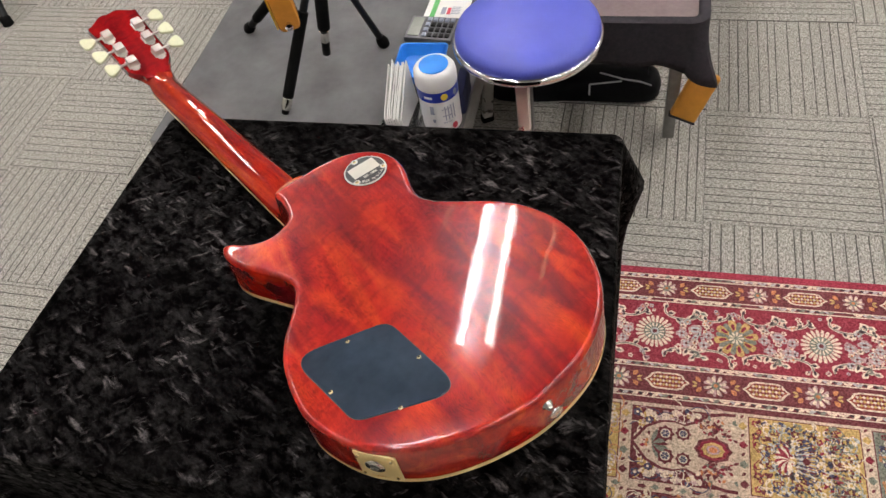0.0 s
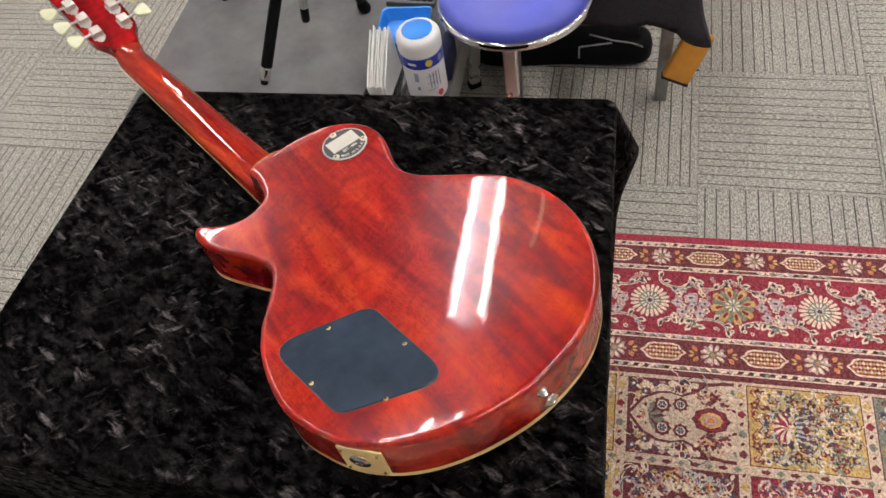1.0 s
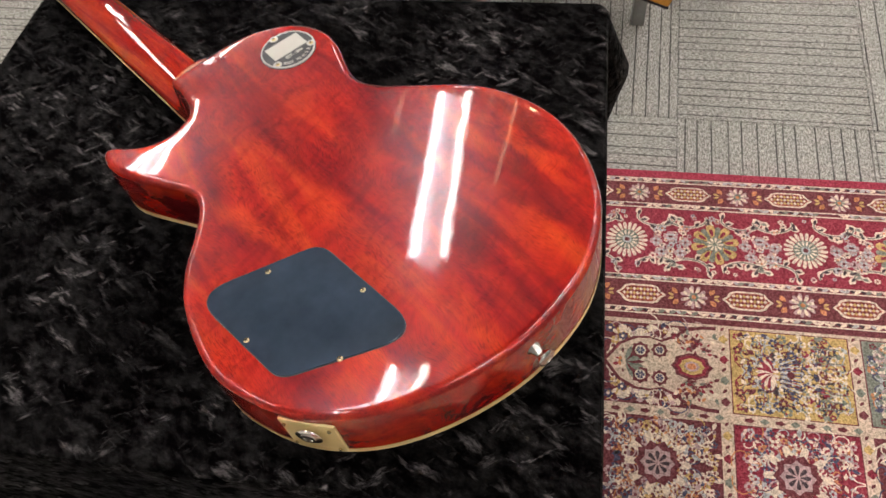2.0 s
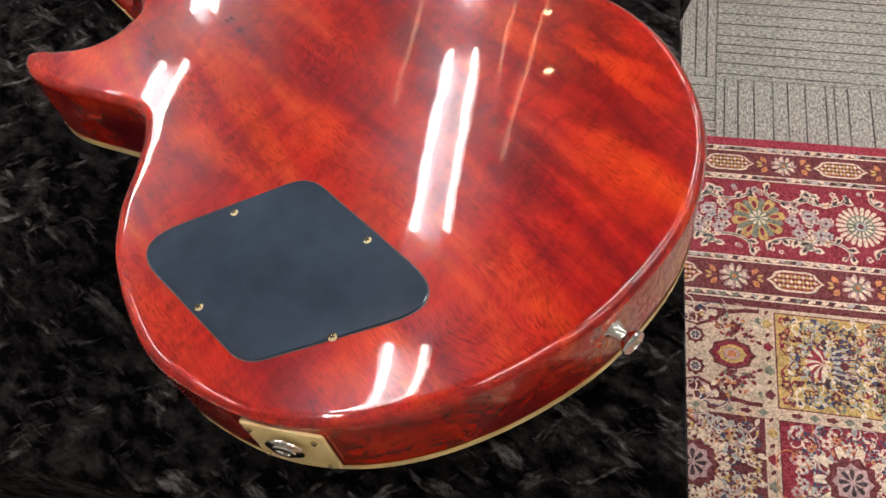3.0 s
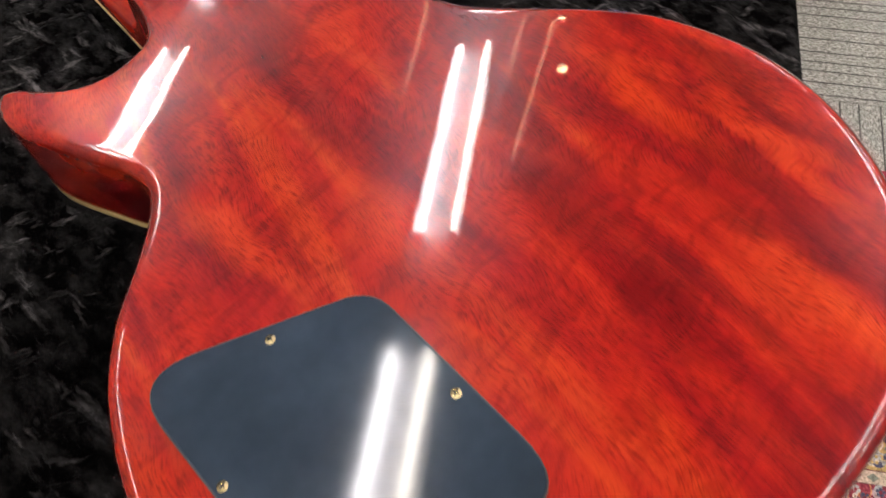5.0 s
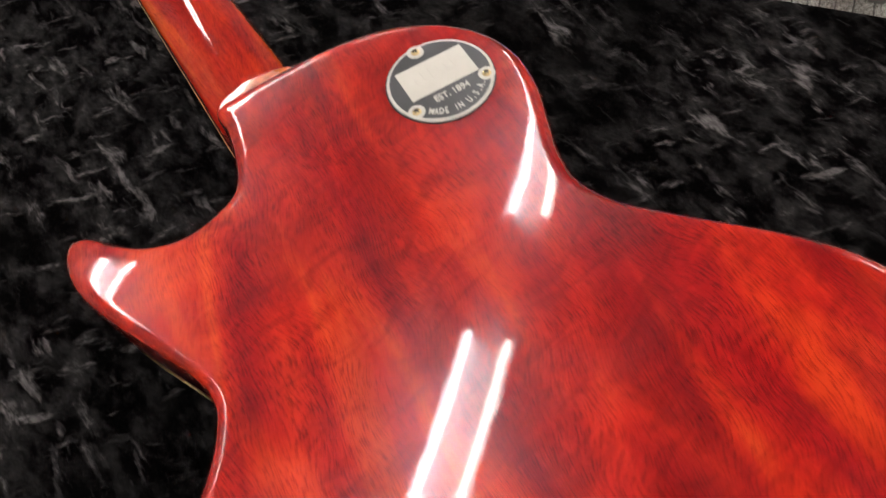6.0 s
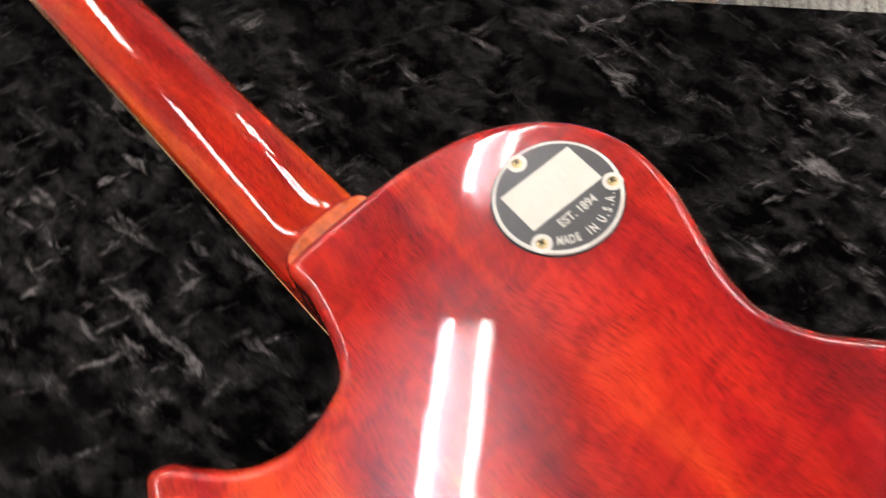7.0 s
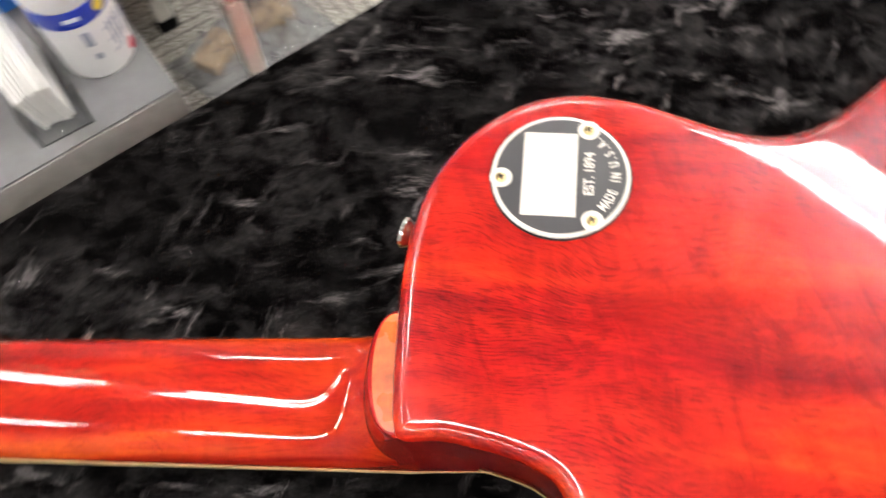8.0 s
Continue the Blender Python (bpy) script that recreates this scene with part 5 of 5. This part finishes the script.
def flyer():
    ob = empty("flyer", pose(-0.5567, 0.7316, GZ + 0.001, 0, 0, -2) @ Matrix.Scale(1.123, 4), "white leaflet with a green printed picture and a red mark", "leaflet")
    bm = bmesh.new()
    n = 10
    rows = []
    for z0 in (0.0, 0.0012):
        for sy in (-0.060, 0.060):
            rows.append([(-0.050 + 0.100 * k / n, sy, z0 + 0.008 * (k / n) ** 2 + 0.006 * (1 - k / n) ** 3) for k in range(n + 1)])
    v = [[bm.verts.new(p) for p in r] for r in (rows[0], rows[1], rows[3], rows[2])]
    for a, b in zip(v, v[1:] + v[:1]):
        for k in range(n):
            bm.faces.new((a[k], a[k + 1], b[k + 1], b[k]))
    part("sheet", bm, PAPER, ob)
    for name, mat, x0, x1, y0, y1, lift in (("green_picture", GREEN_PRINT, -0.048, -0.026, -0.056, 0.056, 0.0052), ("print_block", GREY_PRINT, -0.014, -0.004, -0.045, -0.020, 0.0052), ("red_mark", RED_PRINT, 0.0, 0.008, -0.046, -0.022, 0.0056), ("yellow_block", YELLOW_PRINT, 0.016, 0.044, 0.018, 0.03, 0.0092)):
        bm = bmesh.new()
        box(bm, ((x0 + x1) / 2, (y0 + y1) / 2, lift), (x1 - x0, y1 - y0, 0.0004))
        part(name, bm, mat, ob, smooth=False)
    for k in range(5):
        bm = bmesh.new()
        box(bm, (0.020, -0.045 + 0.006 * k, 0.0072), (0.020, 0.0018, 0.0004))
        part("text_bar", bm, GREY_PRINT, ob, smooth=False)


flyer()


def tripod_stand():
    """Black folding stand with three legs and a centre tube; one leg is padded."""
    hub = Vector((-0.690, 0.326, GZ + 0.290))
    ob = empty("tripod_stand", Matrix.Translation((-0.8769, 0.4923, GZ + 0.001)) @ Matrix.Scale(1.123, 4), "black tripod stand with padded legs and rubber feet", "stand")
    base = Vector((-0.79, 0.335, GZ + 0.001))

    def leg(foot, r, pad, tip):
        foot = Vector(foot) - base
        top = hub - base
        d = (top - foot).normalized()
        bm = bmesh.new()
        rod(bm, foot + d * 0.02, top, r, 14)
        ob_leg = part("leg", bm, BLACK_PLASTIC, ob)
        bm = bmesh.new()
        if tip == "ball":
            lathe(bm, [(0.004, -0.001), (0.011, 0.0), (0.0135, 0.008), (0.0125, 0.018), (0.009, 0.028)], 18, Matrix.Translation(foot) @ d.to_track_quat("Z", "Y").to_matrix().to_4x4())
            part("rubber_foot", bm, RUBBER, ob_leg)
        else:
            q = Matrix.Translation(foot) @ d.to_track_quat("Z", "Y").to_matrix().to_4x4()
            lathe(bm, [(0.006, 0.0), (0.0075, 0.002), (0.0075, 0.012)], 16, q)
            part("rubber_foot", bm, RUBBER, ob_leg)
            bm = bmesh.new()
            lathe(bm, [(0.0095, 0.010), (0.0105, 0.012), (0.0105, 0.034), (0.0095, 0.036)], 18, q)
            part("collar", bm, NICKEL, ob_leg, "bright metal collar")
        if pad:
            bm = bmesh.new()
            a, b = pad
            lathe(bm, [(r, a), (0.0115, a + 0.002), (0.0115, b - 0.002), (r, b)], 18, Matrix.Translation(foot) @ d.to_track_quat("Z", "Y").to_matrix().to_4x4())
            part("foam_sleeve", bm, RUBBER, ob_leg)

    leg((-0.786, 0.162, GZ + 0.002), 0.008, (0.036, 0.215), "collar")
    leg((-0.975, 0.444, GZ + 0.002), 0.0085, (0.065, 0.22), "ball")
    leg((-0.625, 0.394, GZ + 0.002), 0.0075, None, "ball")
    low = Vector((-0.739, 0.333, GZ + 0.024)) - base
    top = hub - base
    d = (top - low).normalized()
    q = Matrix.Translation(low) @ d.to_track_quat("Z", "Y").to_matrix().to_4x4()
    for name, mat, prof in (("centre_tube", BLACK_PLASTIC, [(0.008, 0), (0.009, 0.002), (0.009, 0.036)]), ("tube_collar", NICKEL, [(0.0088, 0.034), (0.0092, 0.036), (0.0092, 0.058), (0.0088, 0.06)]), ("tube_sleeve", RUBBER, [(0.010, 0.068), (0.0135, 0.07), (0.0135, 0.24)]), ("tube_core", BLACK_PLASTIC, [(0.0082, 0.05), (0.0082, 0.30)])):
        bm = bmesh.new()
        lathe(bm, prof, 18, q)
        part(name, bm, mat, ob)
    bm = bmesh.new()
    lathe(bm, [(0.020, -0.03), (0.028, -0.026), (0.028, 0.026), (0.02, 0.03)], 20, Matrix.Translation(top))
    part("hub", bm, BLACK_PLASTIC, ob)
    # a honey-coloured instrument hung on the stand
    g = empty("honey_guitar", pose(-0.8128, 0.3542, 0.5355, 8, -3, 24) @ Matrix.Scale(1.123, 4), "honey-lacquered guitar hanging low on the tripod stand", "guitar")
    shape = [p * MM for p in spline([Vector(p) for p in ((0, 0), (24, 1), (33, 8), (36, 34), (36, 90), (44, 150), (40, 220), (-40, 220), (-44, 150), (-36, 90), (-36, 34), (-33, 8), (-24, 1))], 4)]
    bm = bmesh.new()
    rings(bm, [[(p.x * 0.6, z, p.y) for p in inset(shape, i)] for z, i in ((-0.022, 0.004), (-0.020, 0.001), (-0.016, 0), (0.016, 0), (0.020, 0.001), (0.022, 0.004))])
    part("instrument_body", bm, HONEY, g)
    bm = bmesh.new()
    box(bm, (-0.0232, 0.0, 0.112), (0.0035, 0.040, 0.205), 0.0015)
    part("top_plate", bm, YELLOW_WOOD, g, "bright yellow lacquered face")
    bm = bmesh.new()
    lathe(bm, [(0.004, 0), (0.004, 0.006), (0.008, 0.009), (0.008, 0.012), (0.003, 0.0135)], 18, pose(0.0, -0.022, 0.020, 90, 0, 0))
    part("end_button", bm, NICKEL, g, "nickel end button")


tripod_stand()


# ---- black bag under the bench ----
def gig_bag():
    ob = empty("black_bag", pose(-0.235, 0.785, 0.001), "soft black case with grey piping lying under the bench", "bag")
    shape = [Vector(p) for p in ((-0.24, -0.05), (0.0, -0.055), (0.20, -0.045), (0.225, -0.01), (0.21, 0.05), (0.0, 0.06), (-0.24, 0.06))]
    loop = spline(shape, 6)
    bm = bmesh.new()
    rings(bm, [lifted(inset(loop, i), z) for z, i in ((0.0, 0.012), (0.008, 0.002), (0.030, 0.0), (0.052, 0.006), (0.066, 0.02), (0.071, 0.035))])
    part("bag_body", bm, plain("black_nylon", (0.004, 0.004, 0.005), 0.5, grain=0.3, size=90, bump=0.3, Specular_IOR_Level=0.12), ob)
    pipe = plain("pale_grey_piping", (0.42, 0.42, 0.42), 0.4)
    for pts in (((0.035, -0.057, 0.034), (0.035, -0.046, 0.062), (0.12, -0.036, 0.068)), ((0.115, -0.030, 0.072), (0.17, -0.034, 0.066), (0.20, -0.036, 0.056)), ((0.06, -0.01, 0.074), (0.12, -0.03, 0.072))):
        bm = bmesh.new()
        for a, b in zip(pts, pts[1:]):
            rod(bm, a, b, 0.0022, 8)
        part("piping", bm, pipe, ob)


gig_bag()


# ---- clear bag on the floor between the tables ----
def plastic_bag():
    ob = empty("plastic_bag", pose(-0.265, 0.440, 0.001, 0, 0, 12), "crumpled clear plastic bag with tan paper packets on the carpet", "bag")
    film = Mat("clear_film", 0.03, 0, (0.62, 0.64, 0.68))
    film.set("Transmission Weight", 0.93), film.set("IOR", 1.45)
    film.bump(film.noise(film.mapped(), 70, 3, 0.6, 1.0), 0.6, 0.006)
    rnd = random.Random(11)
    bm = bmesh.new()
    nx, ny = 18, 13
    grid = []
    for j in range(ny):
        for k in range(nx):
            u, v = 2 * k / (nx - 1) - 1, 2 * j / (ny - 1) - 1
            dome = max(0.0, 1 - u ** 4) * max(0.0, 1 - v ** 4)
            q = Vector((0.125 * u + rnd.uniform(-0.004, 0.004), 0.085 * v + rnd.uniform(-0.004, 0.004), 0.002 + dome * (0.050 + 0.024 * noise.noise(Vector((u * 2.6, v * 2.6, 4.0))) + rnd.uniform(-0.009, 0.009))))
            grid.append(bm.verts.new(q))
    for j in range(ny - 1):
        for k in range(nx - 1):
            a = j * nx + k
            bm.faces.new((grid[a], grid[a + 1], grid[a + nx + 1]))
            bm.faces.new((grid[a], grid[a + nx + 1], grid[a + nx]))
    sheet = part("film", bm, film.m, ob, "crumpled clear plastic film", smooth=False)
    sheet.modifiers.new("thickness", "SOLIDIFY").thickness = 0.0008
    sheet.visible_shadow = False
    for x, y, turn in ((-0.055, 0.030, 18), (0.060, 0.022, -24)):
        bm = bmesh.new()
        box(bm, (0, 0, 0.016), (0.080, 0.050, 0.026), 0.006, 2)
        part("paper_packet", bm, plain("tan_paper", (0.50, 0.33, 0.17), 0.6, grain=0.1), ob, "tan paper packet", matrix=pose(x, y, 0.004, 0, 0, turn))


plastic_bag()


# ---- far black stand ----
def black_stand():
    ob = empty("black_stand", pose(-2.42, 1.20, 0), "black steel stand with splayed tube feet on the carpet", "stand")
    for a, r in ((-55, 0.17), (35, 0.17), (150, 0.17)):
        c, s = math.cos(radians(a)), math.sin(radians(a))
        bm = bmesh.new()
        rod(bm, (r * c, r * s, 0.016), (0.02 * c, 0.02 * s, 0.20), 0.014, 14)
        leg = part("leg", bm, BLACK_PLASTIC, ob)
        bm = bmesh.new()
        lathe(bm, [(0.014, 0.0), (0.020, 0.003), (0.020, 0.030), (0.015, 0.036)], 16, pose(r * c, r * s, 0.0005))
        part("rubber_foot", bm, RUBBER, leg)
    bm = bmesh.new()
    rod(bm, (0, 0, 0.16), (0, 0, 0.95), 0.015, 16)
    part("pole", bm, BLACK_PLASTIC, ob)
    bm = bmesh.new()
    lathe(bm, [(0.016, 0.17), (0.028, 0.175), (0.028, 0.225), (0.016, 0.23)], 18)
    part("collar", bm, BLACK_PLASTIC, ob)


black_stand()


# ---- carpet tiles ----
def floor():
    x0, x1, y0, y1 = ROOM
    bm = bmesh.new()
    box(bm, ((x0 + x1) / 2, (y0 + y1) / 2, -0.056), (x1 - x0 + 0.24, y1 - y0 + 0.24, 0.10))
    base = tagged(part("floor", bm, FLOOR_BASE, smooth=False), "grey-beige carpet tiles laid quarter-turned on the shop floor", "floor", kind="structure")
    bm = bmesh.new()
    box(bm, (0, 0, -0.003), (TILE - 0.0012, TILE - 0.0012, 0.006), 0.0012, 1)
    me = bpy.data.meshes.new("carpet_tile")
    bm.to_mesh(me)
    bm.free()
    me.materials.append(CARPET)
    c, s = math.cos(TILE_TURN), math.sin(TILE_TURN)
    for i in range(-10, 8):
        for j in range(-8, 10):
            u, v = (i + 0.5) * TILE, (j + 0.5) * TILE
            x, y = TILE_AT[0] + c * u - s * v, TILE_AT[1] + s * u + c * v
            if x0 - 0.2 < x < x1 + 0.2 and y0 - 0.2 < y < y1 + 0.2:
                t = new("carpet_tile", me)
                t.parent = base
                t.matrix_basis = pose(x, y, 0, 0, 0, math.degrees(TILE_TURN) + (90 if (i + j + (1 if i <= -3 else 0)) % 2 == 0 else 0))


floor()
